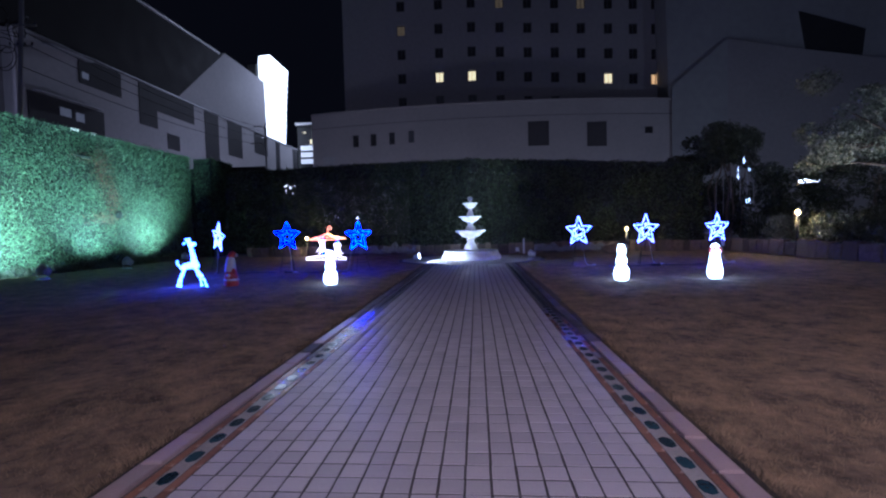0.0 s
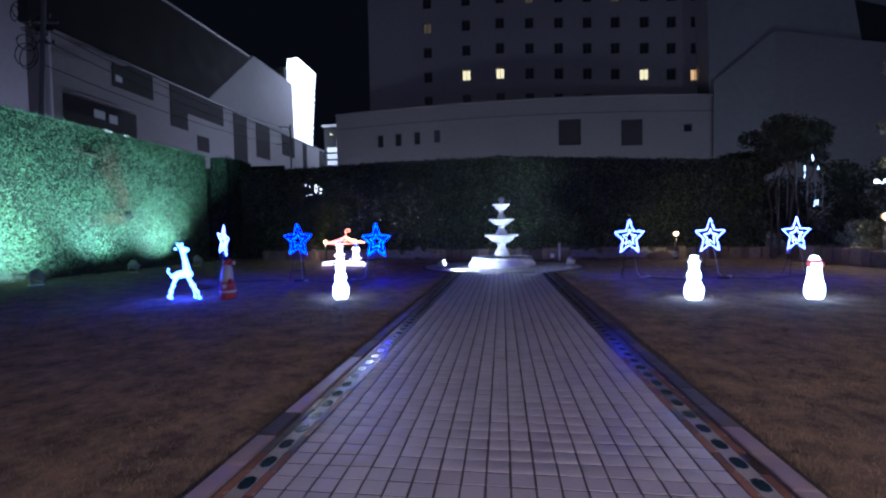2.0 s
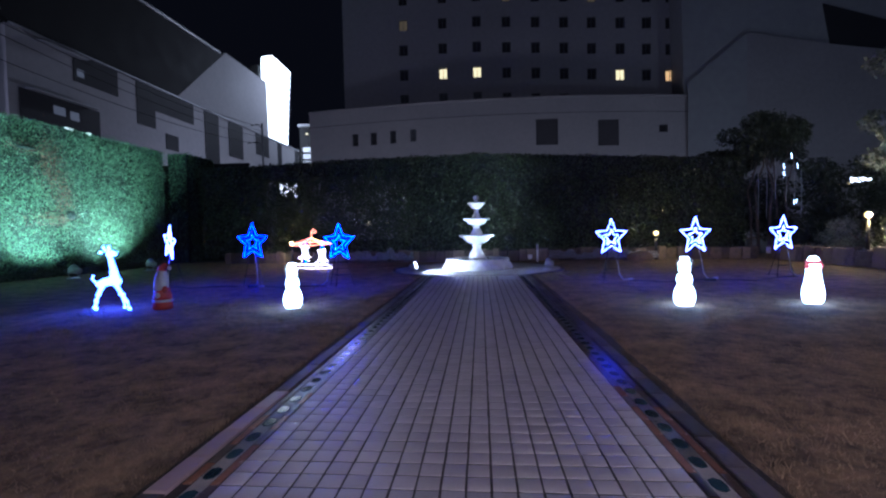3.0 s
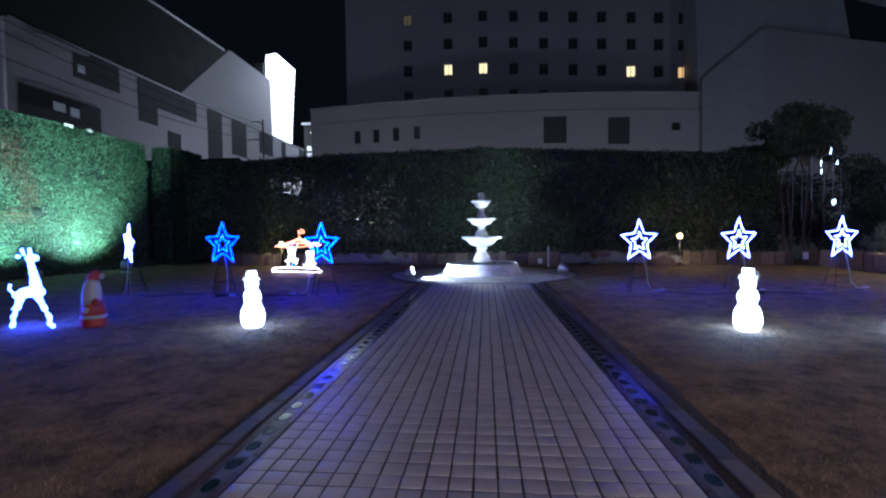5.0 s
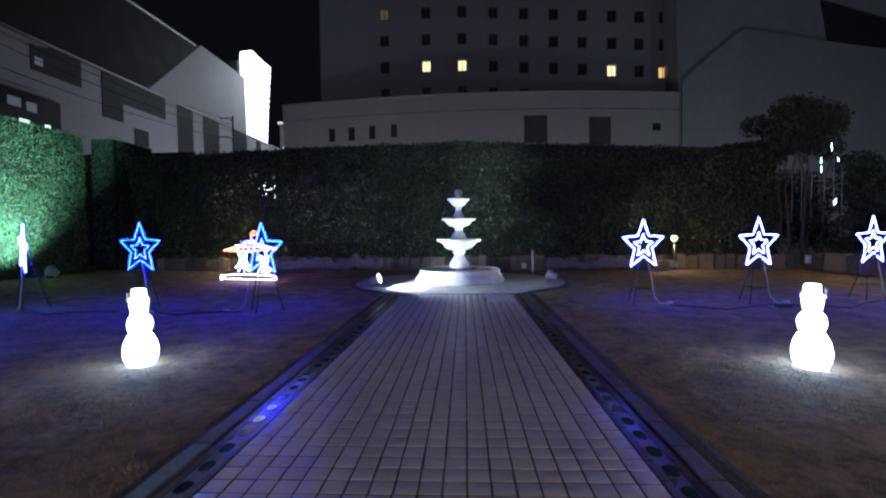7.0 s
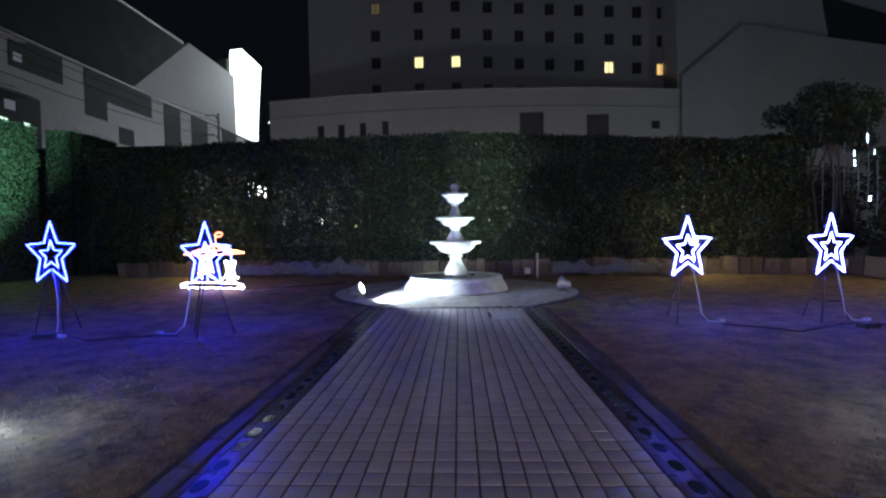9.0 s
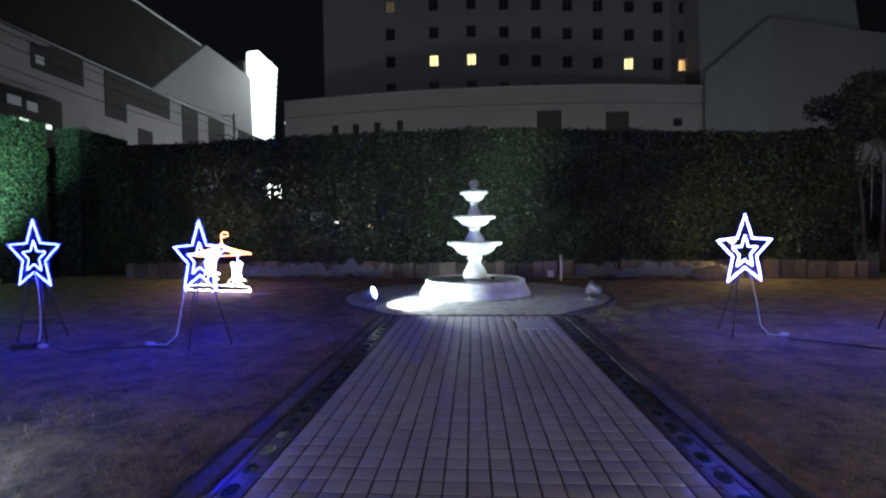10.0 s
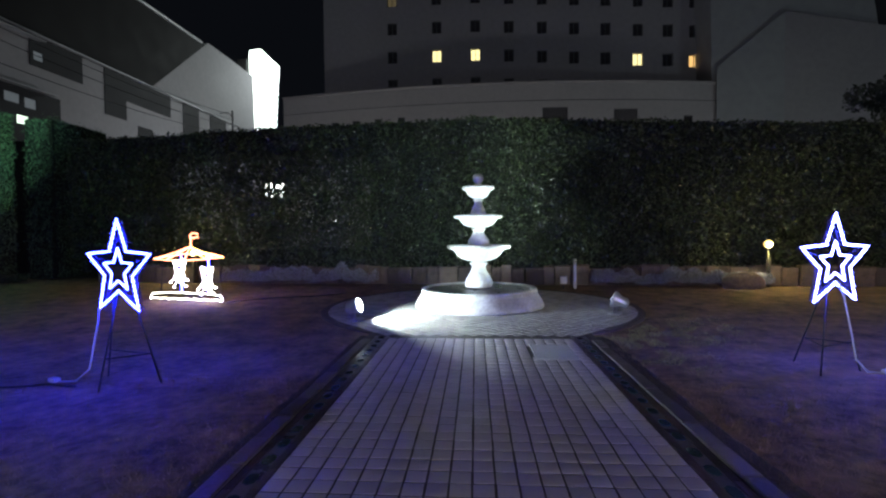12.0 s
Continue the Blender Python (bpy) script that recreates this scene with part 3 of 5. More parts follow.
# ---- buildings ----
def hotel():
    ob = thing("hotel", Matrix(), "tall grey hotel with rows of small square windows, a few lit", "building")
    # tower: its face stands at y = 70
    x_left, z_low, height, width = -19.6, 14.0, 34.0, 47.4
    cols = [-10.6, -4.85, 0.1, 4.35, 8.5, 12.5, 16.35, 20.3, 23.9, 27.1]
    rows = [16.6 + 3.62 * k for k in range(8)]
    w, h = 1.25, 1.55
    holes, spots = [], []
    for i, x in enumerate(cols):
        for k, z in enumerate(rows):
            zz = z - 0.066 * max(0, x)
            holes.append((x - w / 2 - x_left, zz - z_low, x + w / 2 - x_left, zz + h - z_low))
            spots.append((i, k, x - w / 2, zz))
    part("tower_wall", wall_bm(width + 1.2, height, holes, 0.5), M_HOTEL, ob).matrix_basis = pose(x_left, 70, z_low)
    for i, k, x, z in spots:
        glass = M_WARM if k == 2 and i in (1, 2, 7) else M_AMBER if k == 2 and i == 9 else M_DIMWIN if (i, k) in ((3, 5), (6, 5), (0, 4)) else M_GLASS
        window(ob, pose(x, 70.2, z), w, h, glass, mullion=True)
    bm = bmesh.new()
    box(bm, x_left, x_left + 0.5, 70.5, 95, z_low, z_low + height)
    box(bm, x_left, x_left + width + 1.2, 70.5, 95, z_low + height, z_low + height + 0.4)
    box(bm, x_left + 0.5, x_left + width + 1.2, 94.5, 95, z_low, z_low + height)
    box(bm, x_left + 0.5, x_left + width + 1.2, 71.6, 71.8, z_low, z_low + height)
    part("tower_body", bm, M_HOTEL, ob)
    # podium: a gently bowed front
    px0, px1, top = -24.0, 31.0, 18.85
    wins = [(-17.45, 13.7, 0.9, 1.75), (-14.75, 13.7, 0.9, 1.75), (-11.95, 13.75, 0.85, 1.75), (-9.1, 13.85, 0.85, 1.7), (7.65, 12.65, 2.9, 3.4), (15.75, 12.4, 2.75, 3.4), (23.9, 14.1, 1.15, 1.0)]
    holes = [(x - px0, z, x + a - px0, z + b) for x, z, a, b in wins]
    bow = lambda x: 1.4 + 0.0042 * (x - 4.0) ** 2
    cuts = [px1 - px0 - 1.1 * k for k in range(1, 50)]
    bm = wall_bm(px1 - px0, top, holes, 0.6, [c for c in cuts if all(abs(c - e) > 0.15 for q in holes for e in (q[0], q[2]))])
    for v in bm.verts:
        v.co.y += bow(v.co.x + px0)
    part("podium_wall", bm, M_PODIUM, ob).matrix_basis = pose(px0, 62.4, 0)
    for x, z, a, b in wins:
        window(ob, pose(x, 62.4 + bow(x + a / 2) + 0.3, z), a, b, M_LOUVRE if a > 2 else M_GLASS)
    bm = bmesh.new()
    n = 50
    ring = [(px0 + (px1 - px0) * k / n, 62.4 + bow(px0 + (px1 - px0) * k / n)) for k in range(n + 1)]
    lows = [bm.verts.new((x, y + 0.05, top - 0.3)) for x, y in ring]
    backs = [bm.verts.new((x, 70.2, top - 0.3)) for x, y in ring]
    for a in range(n):
        bm.faces.new((lows[a], lows[a + 1], backs[a + 1], backs[a]))
    part("podium_roof", bm, M_WING, ob)
    bm = bmesh.new()
    tube(bm, [(x, y - 0.05, top + 0.02) for x, y in ring], 0.16, 6)
    part("coping", bm, M_PODIUM, ob)
    bm = bmesh.new()
    tube(bm, [(x, y - 0.01, 15.9 + 0.9) for x, y in ring], 0.035, 4)
    part("joint_line", bm, M_WFRAME, ob)
    bm = box(bmesh.new(), px0, px0 + 0.5, 62.4 + bow(px0) + 0.6, 90, 0, top)
    part("podium_side", bm, M_PODIUM, ob)
    # lit panes low on the podium, seen through the hedge
    for x, z, a, b, glass in ((-15.6, 2.7, 0.7, 0.5, M_WARM), (-12.9, 2.5, 0.9, 0.5, M_WARM), (-17.4, 3.2, 0.6, 0.4, M_BRIGHT), (-9.6, 2.7, 0.8, 0.4, M_AMBER), (-20.6, 3.4, 0.5, 0.9, M_BALC), (-24.0 + 1.6, 3.2, 0.5, 0.9, M_BALC)):
        part("lit_pane", box(bmesh.new(), x, x + a, 62.3 + bow(x), 62.38 + bow(x), z, z + b, bevel=0.01), glass, ob, "lit pane")
    # lit strips low on the podium
    for k in range(3):
        part("light_strip", box(bmesh.new(), -22.0, -20.4 + 0.1 * k, 66.0, 66.1, 11.4 + 0.45 * k, 11.52 + 0.45 * k), M_PALEWIN, ob)


def prism(bm, poly, depth, mi=0):
    """A solid with the outline poly (points of one upright plane), pushed back by the vector depth."""
    front = [bm.verts.new(p) for p in poly]
    rear = [bm.verts.new(Vector(p) + Vector(depth)) for p in poly]
    bm.faces.new(front), bm.faces.new(rear[::-1])
    n = len(poly)
    for i in range(n):
        bm.faces.new((front[i], rear[i], rear[(i + 1) % n], front[(i + 1) % n]))
    bmesh.ops.recalc_face_normals(bm, faces=bm.faces[:])
    return bm


def hotel_wing():
    ob = thing("hotel_wing", Matrix(), "plain windowless grey wing with a sloping roofline beside the hotel", "building")
    part("lower_wall", prism(bmesh.new(), [(27.6, 65.6, 0), (27.6, 65.6, 20.4), (35.0, 65.6, 26.5), (35.0, 65.6, 0)], (0.3, 0.5, 0)), M_WING, ob)
    part("side_wall", prism(bmesh.new(), [(35.0, 65.6, 0), (35.0, 65.6, 26.5), (45.3, 65.6, 24.5), (58.0, 65.6, 22.4), (95.0, 65.6, 17.0), (95.0, 65.6, 0)], (0, 0.5, 0)), M_HOTEL, ob)
    part("upper_wall", prism(bmesh.new(), [(27.4, 66.2, 18.6), (26.6, 66.2, 50), (110, 66.2, 50), (110, 66.2, 10), (27.8, 66.2, 10)], (0, 22, 0)), M_WING, ob)
    part("dark_opening", prism(bmesh.new(), [(45.4, 66.0, 24.7), (44.5, 66.0, 29.8), (53.0, 66.0, 27.0), (52.6, 66.0, 23.5)], (0, 0.17, 0)), M_DARKCLAD, ob)


def far_hall():
    """The long building beyond the street; its face stands at x = -80 and runs along y."""
    ob = thing("long_hall", Matrix(), "long pale hall with charcoal cladding panels and a dark pitched roof", "building")
    X, y0, y1, zt = -80.0, 76.2, 204.3, 38.9
    wins = [(86.1, 22.0, 88.3, 23.6), (91.2, 22.6, 92.6, 23.6), (86.3, 15.6, 88.3, 19.0), (89.6, 34.3, 91.6, 36.0), (84.0, 25.4, 86.8, 27.2), (87.6, 25.1, 89.9, 27.0)]
    holes = [(a - y0, b, c - y0, d) for a, b, c, d in wins]
    turn = Matrix.Translation((X, y0, 0)) @ Matrix.Rotation(radians(90), 4, "Z")
    bm = wall_bm(y1 - y0, zt, holes, 0.5)
    part("front_wall", bm, M_SIDING, ob).matrix_basis = turn
    for a, b, c, d in wins:
        window(ob, turn @ pose(a - y0, -0.06, b), c - a, d - b, M_LENSG if 21 < b < 24 else M_PALEWIN)
    panels = [(88.9, 33.2, 100.2, 38.7, None), (77.6, 4.0, 94.8, 28.5, None), (105.8, 28.7, 112.0, 38.7, None), (112.0, 33.2, 127.6, 38.7, None), (115.6, 24.4, 120.6, 28.4, None), (132.8, 22, 140.2, 38.7, None),
              (145.8, 27.5, 154.8, 38.7, None), (164.0, 31.2, 174.3, 38.7, None), (182.0, 22, 185.8, 38.7, None), (199.3, 24, 203.8, 38.7, None)]
    for a, b, c, d, hole in panels:
        hs = []
        for w in wins:
            if w[0] > a and w[2] < c and w[1] > b and w[3] < d:
                hs.append((w[0] - a, w[1] - b, w[2] - a, w[3] - b))
        part("cladding_panel", wall_bm(c - a, d - b, hs, 0.12), M_DARKCLAD, ob).matrix_basis = Matrix.Translation((X + 0.13, a, b)) @ Matrix.Rotation(radians(90), 4, "Z")
    part("end_wall", box(bmesh.new(), -82.45, X, y0 - 0.5, y0 - 0.003, 0, zt), M_SIDING, ob)
    for a, b, z in ((81, 90.5, 38.2), (78.6, 92.6, 28.9)):
        part("awning", prism(bmesh.new(), [(X + 0.14, a, z), (X + 2.0, a, z - 0.35), (X + 2.0, a, z - 0.6), (X + 0.14, a, z - 0.35)], (0, b - a, 0)), M_TRIM, ob)
    part("gutter", box(bmesh.new(), X + 0.02, X + 0.4, y0, y1, zt + 0.002, zt + 0.35), M_TRIM, ob)
    # dark roof sheet above the eaves, then the taller pale block
    part("roof", prism(bmesh.new(), [(X - 0.5, 90.0, zt + 0.2), (X - 0.5, 121.0, zt + 0.2), (X - 0.5, 146.4, 60.2), (X - 0.5, 143.3, 59.3), (X - 0.5, 90.0, 58.75)], (-24, 0, 0)), M_ROOF, ob)
    part("roof_end", prism(bmesh.new(), [(X - 0.5, y0 - 4, zt + 0.2), (X - 0.5, 90.0, zt + 0.2), (X - 0.5, 90.0, 58.75), (X - 0.5, y0 - 4, 58.6)], (-1.9, 0, 0)), M_ROOF, ob)
    part("ridge_trim", tube(bmesh.new(), [(X - 0.4, y0 - 4, 58.4), (X - 0.4, 143.3, 59.3)], 0.4, 6), M_TRIM, ob)
    part("upper_block", prism(bmesh.new(), [(X - 0.45, 121.2, zt + 0.2), (X - 0.45, 146.75, 60.6), (X - 0.45, 174.9, 60.2), (X - 0.45, 175.7, zt + 0.2)], (-20, 0, 0)), M_SIDING, ob)


def pale_block():
    """The taller pale building that butts against the end of the long hall."""
    ob = thing("pale_block", Matrix(), "tall plain pale building beside the long hall", "building")
    part("front_wall", box(bmesh.new(), -142.5, -82.5, 73.4, 73.9, 0, 78), M_SIDING, ob)
    part("side_wall", box(bmesh.new(), -83.0, -82.5, 73.903, 89.5, 0, 78), M_SIDING, ob)
    part("flat_roof", box(bmesh.new(), -142.4, -82.6, 73.5, 89.4, 78.004, 78.4), M_ROOF, ob)


def lit_tower():
    ob = thing("lit_tower", Matrix(), "narrow tower with brightly lit white panels", "building")
    bm = prism(bmesh.new(), [(-93.4, 199, 0), (-93.4, 199, 79.4), (-88.6, 199, 79.8), (-80.6, 199, 72.2), (-83.0, 199, 38.0), (-83.0, 199, 0)], (-3.2, 6, 0))
    part("glowing_face", bm, M_PANEL, ob)
    part("side_shaft", box(bmesh.new(), -100.8, -96.8, 203, 212, 0, 77.5), M_ROOF, ob)
    # dotted row of duller windows down the right edge
    for k in range(11):
        part("edge_window", box(bmesh.new(), -81.5 + 0.15 * (k % 2) - 0.13 * k, -80.9 - 0.13 * k, 198.6, 198.95, 69.0 - 2.5 * k, 70.2 - 2.5 * k), M_PALEWIN, ob)
    ob = thing("dark_annex", Matrix(), "dark low block with a bright window group behind the hedge", "building")
    part("body", box(bmesh.new(), -73.5, -64.0, 165, 176, -0.02, 21.6), M_ROOF, ob)
    for x, z, a, b in ((-72.0, 18.2, 1.5, 1.9), (-70.2, 18.6, 1.2, 1.7), (-71.8, 15.6, 1.4, 2.0), (-70.1, 15.4, 1.3, 2.4), (-68.4, 16.4, 1.4, 3.2), (-66.6, 17.8, 1.2, 2.2), (-66.6, 15.0, 1.0, 2.0)):
        part("lit_pane", box(bmesh.new(), x, x + a, 164.9, 164.98, z, z + b, bevel=0.01), M_BRIGHT, ob, "brightly lit pane")
    ob = thing("balcony_block", Matrix(), "distant block with lit white balconies", "building")
    part("body", box(bmesh.new(), -80.4, -67.4, 207, 226, -0.02, 50.3), M_ROOF, ob)
    part("eaves", box(bmesh.new(), -80.8, -66.9, 205.4, 226.4, 50.4, 51.3), M_SIDING, ob)
    for k, (z, a, b) in enumerate(((36.0, -78.6, -69.8), (39.0, -78.6, -69.8), (33.0, -78.6, -69.8))):
        part("balcony", box(bmesh.new(), a, b, 205.6, 206.9, z, z + 1.9), M_BALC, ob)
    for x, z in ((-77.4, 46.8), (-73.2, 47.0), (-74.4, 41.9), (-72.2, 42.4)):
        part("lamp", box(bmesh.new(), x, x + 0.75, 206.55, 206.95, z, z + (0.6 if z > 46 else 2.0)), M_WARM, ob)


def utility_pole(x, y, h, lean, label, arms):
    ob = thing("utility_pole", pose(x, y, 0, 0, lean), label, "utility pole")
    part("shaft", tube(bmesh.new(), [(0, 0, 0), (0, 0, h)], [0.19, 0.13], 10), M_WING, ob)
    for z, w in arms:
        part("crossarm", box(bmesh.new(), -w, w, -0.06, 0.06, z, z + 0.1), M_STEEL, ob)
        for k in (-0.9, -0.3, 0.3, 0.9):
            part("insulator", tube(bmesh.new(), [(w * k, 0, z + 0.1), (w * k, 0, z + 0.3)], 0.06, 6), M_WFRAME, ob)
    return ob


def overhead_wires():
    for k, (z0, z1, dx) in enumerate(((16.2, 19.0, 0.0), (15.6, 18.3, 0.2), (15.0, 17.4, -0.2), (13.2, 16.2, 0.1))):
        pts = []
        for i in range(25):
            s = i / 24
            pts.append((-30.5 - 4.0 * s + dx, 28.6 + 45.6 * s, z0 + (z1 - z0) * s - 4 * 0.9 * s * (1 - s)))
        tagged(link("overhead_wire", tube(bmesh.new(), pts, 0.028, 4), M_BLACK), "thin black overhead wire between the poles", "wire", "overhead wires")
    # a knot of coiled cables on the near pole
    coil = thing("cable_coil", pose(-30.9, 28.4, 15.3), "tangle of coiled black cables hung on the pole", "cable")
    for k in range(9):
        c = Vector((rng.normal() * 0.4 - 0.3, rng.normal() * 0.35, rng.normal() * 0.9))
        r = 0.35 + 0.5 * rng.random()
        tilt = Euler((rng.random() * 3, rng.random() * 3, 0)).to_matrix()
        part("loop", tube(bmesh.new(), [c + tilt @ Vector((r * math.cos(a), r * math.sin(a), 0)) for a in np.linspace(0, math.tau, 18)[:-1]], 0.035, 4, closed=True), M_BLACK, coil)


hotel()
hotel_wing()
far_hall()
pale_block()
lit_tower()
utility_pole(-31.6, 28.6, 19.0, 4.5, "grey concrete utility pole behind the hedge", ((14.6, 0.9), (16.0, 1.1)))
pole = utility_pole(-34.5, 74.2, 19.6, 0, "slim lamp pole with two curved arms by the street", ())
for z, s in ((19.0, 1.0), (16.2, 1.3)):
    part("arm", tube(bmesh.new(), [(0, 0, z - 1.2), (-0.1, 0, z - 0.2), (-0.6 * s, 0, z + 0.4), (-1.9 * s, 0, z + 0.3)], 0.07, 6), M_WFRAME, pole)
part("switch_box", box(bmesh.new(), -0.9, 0.5, -0.4, 0.4, 9.5, 12.2, bevel=0.1), M_ROOF, pole)
overhead_wires()
# unseen wall, added so the light behind the walk has a building
w = link("wall_south", box(bmesh.new(), -19, 19, -6.6, -6.2, 0, 6.5), M_PODIUM)
tagged(w, "plain pale wall added behind the walk, out of view", "wall", kind="structure")


# ---- stone edging and planting bed at the back, low wall at the side ----
def stone_edge(name, label, a, b, height, stones, seed, thick=0.32):
    """A low wall of rough upright blocks from a to b."""
    rnd = random.Random(seed)
    a, b = Vector((*a, 0)), Vector((*b, 0))
    run = (b - a).length
    ang = math.degrees(math.atan2(b.y - a.y, b.x - a.x))
    # the dark backing paints the shade between the stones
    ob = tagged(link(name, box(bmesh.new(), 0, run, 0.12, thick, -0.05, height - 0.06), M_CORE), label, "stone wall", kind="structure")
    ob.matrix_basis = pose(a.x, a.y, 0, 0, 0, ang)
    meshes = []
    for k in range(7):
        bm = box(bmesh.new(), -0.5, 0.5, 0, thick * 0.9, -0.05, 1, bevel=0.05)
        for v in bm.verts:
            v.co += Vector((rnd.uniform(-0.05, 0.05), rnd.uniform(-0.05, 0.04), rnd.uniform(-0.07, 0.05) if v.co.z > 0.5 else 0))
        me = bpy.data.meshes.new("stone")
        bm.to_mesh(me), bm.free()
        me.materials.append(M_STONE)
        meshes.append(me)
    x = 0.0
    while x < run - 0.1:
        w = min(rnd.uniform(0.28, 0.75) * stones, run - x)
        piece("stone", rnd.choice(meshes), ob, Matrix.Translation((x + w / 2, rnd.uniform(-0.03, 0.03), 0)) @ Matrix.Diagonal((w * 0.95, 1, height * rnd.uniform(0.86, 1.06), 1)))
        x += w


stone_edge("stone_edging", "low edging of rough brown stones in front of the hedge", (-13.6, 25.62), (12.6, 23.57), 0.56, 0.85, 3)
stone_edge("stone_wall_side", "low wall of rough stone blocks along the lawn", (12.9, 23.5), (13.3, -6), 0.62, 1.3, 4)


def shrub_row(x0, x1, label, high):
    ob = thing("shrub_row", pose(0, 24.14, 0, 0, 0, -4.5) @ pose(0, -24.02, 0), label, "shrub")
    n = int((x1 - x0) * 2600)
    x = x0 + (x1 - x0) * rng.random(n)
    hh = high * (0.55 + 0.5 * np.array([noise.noise(Vector((v * 2.2, 3.1, 0))) for v in x]))
    a = rng.random(n) * math.pi
    rad = 0.30 * np.sqrt(rng.random(n))
    p = np.stack([x, 24.02 + rad * np.cos(a) * 0.9, np.maximum(0.03, hh * (0.35 + rad / 0.30 * np.sin(a)))], 1)
    leaves("leaves", p, np.tile((0, -0.6, 0.6), (n, 1)).astype(float), 0.075, M_LAV, ob, wild=1.2, slim=0.35)
    bm = bmesh.new()
    for v in np.arange(x0 + 0.1, x1, 0.22):
        for k in range(3):
            tube(bm, [(v, 24.05, 0), (v + rng.normal() * 0.1, 24.0 + rng.normal() * 0.1, high * 0.8)], 0.008, 4)
    tagged(part("undergrowth", bm, M_BARK, ob), kind="stuff")


shrub_row(-8.4, -3.2, "low row of grey-green leafy shrubs before the edging", 0.68)
shrub_row(3.4, 8.2, "low row of dusty grey-green shrubs before the edging", 0.58)


def ground_cover():
    ob = thing("ground_cover", Matrix(), "low dark ground-cover plants along the foot of the hedge", "plant")
    n = 9000
    y = 11 + 15 * rng.random(n)
    a = rng.random(n) * math.pi
    rad = np.sqrt(rng.random(n))
    hh = 0.26 + 0.16 * np.array([noise.noise(Vector((v * 1.7, 0.3, 7.0))) for v in y])
    p = np.stack([-17.0 + 0.42 * rad * np.cos(a), y, np.maximum(0.0, hh * rad * np.sin(a))], 1)
    leaves("leaves", p, np.tile((0.5, 0, 0.7), (n, 1)).astype(float), 0.10, M_TREE, ob, wild=1.0, slim=0.6)


ground_cover()
bm = ball(bmesh.new(), (0, 0, 0), 0.5, 20, stretch=(1.2, 0.5, 0.62))
for v in bm.verts:
    v.co += noise.noise_vector(v.co * 2.2) * 0.10 + noise.noise_vector(v.co * 7) * 0.025
o = link("boulder", bm, M_STONE)
o.matrix_basis = pose(7.35, 23.35, 0.12)
tagged(o, "rounded brown boulder beside the garden lamp", "boulder")


# ---- trees and dark planting ----
def tree(name, label, x, y, trunks, crown, leaf, material, n, seed, limbs=6):
    """trunks: (dx, dy, height, radius); crown: clumps (dx, dy, z, radius)."""
    rnd = random.Random(seed)
    ob = thing(name, pose(x, y, 0), label, "tree")
    for dx, dy, h, r in trunks:
        pts = [(dx + rnd.uniform(-0.06, 0.06) * i, dy + rnd.uniform(-0.06, 0.06) * i, h * i / 5) for i in range(6)]
        part("trunk", tube(bmesh.new(), pts, [r * (1 - 0.11 * i) for i in range(6)], 8), M_BARK, ob)
    for k in range(limbs):
        cx, cy, cz, cr = crown[k % len(crown)]
        dx, dy, h, r = trunks[k % len(trunks)]
        z = h * rnd.uniform(0.7, 1.0)
        pts = [(dx, dy, z), ((dx + cx) / 2 + rnd.uniform(-0.2, 0.2), (dy + cy) / 2, (z + cz) / 2 + 0.15), (cx, cy, cz), (cx + rnd.uniform(-0.7, 0.7) * cr, cy + rnd.uniform(-0.7, 0.7) * cr, cz + rnd.uniform(0, 0.7) * cr)]
        part("limb", tube(bmesh.new(), pts, [r * 0.6, r * 0.42, r * 0.28, r * 0.1], 6), M_BARK, ob)
    total = sum(c[3] ** 2 for c in crown)
    pts, nor = [], []
    for cx, cy, cz, cr in crown:
        k = int(n * cr * cr / total)
        d = rng.normal(size=(k, 3))
        d /= np.linalg.norm(d, axis=1)[:, None]
        rad = cr * (0.45 + 0.6 * rng.random((k, 1)) ** 0.7) * (1 + 0.3 * np.array([[noise.noise(Vector(q) * 2.3 + Vector((cx, cy, cz)))] for q in d]))
        pts.append(np.array([cx, cy, cz]) + d * rad * np.array([1, 1, 0.7]))
        nor.append(d)
    leaves("crown", np.concatenate(pts), np.concatenate(nor), leaf, material, ob, wild=0.9)
    return ob


rnd = random.Random(11)
clumps = [(rnd.uniform(-1.7, 1.7), rnd.uniform(-0.9, 0.9), rnd.uniform(4.9, 6.3), rnd.uniform(0.6, 0.95)) for k in range(13)] + [(0, 0, 6.3, 0.9), (-0.5, 0, 6.5, 0.6)]
tree("garden_tree", "clipped evergreen tree on several thin trunks hung with light tubes", 14.0, 25.4, [(-0.7, 0, 5.2, 0.06), (-0.25, 0.2, 5.4, 0.07), (0.15, -0.1, 5.6, 0.08), (0.5, 0.2, 5.3, 0.06), (0.9, 0, 5.0, 0.05)], clumps, 0.16, M_TREE, 9000, 5, 9)
rnd = random.Random(12)
clumps = [(rnd.uniform(-3.2, 2.2), rnd.uniform(-1.5, 1.0), rnd.uniform(3.6, 7.4), rnd.uniform(0.35, 0.75)) for k in range(30)]
tree("spreading_tree", "spreading tree with pale lit leaves and long bare limbs", 18.2, 20.0, [(0.9, 0, 5.0, 0.12), (1.2, 0.3, 5.5, 0.10)], clumps, 0.14, M_PALE, 12000, 6, 12)
tree("rounded_tree", "dark rounded clipped tree top behind the hedge", 13.5, 28.2, [(0, 0, 4.3, 0.12)], [(-0.8, 0, 4.95, 0.8), (0.1, 0, 5.05, 0.85), (0.9, 0, 4.9, 0.8)], 0.16, M_TREE, 4500, 7, 4)
rnd = random.Random(13)
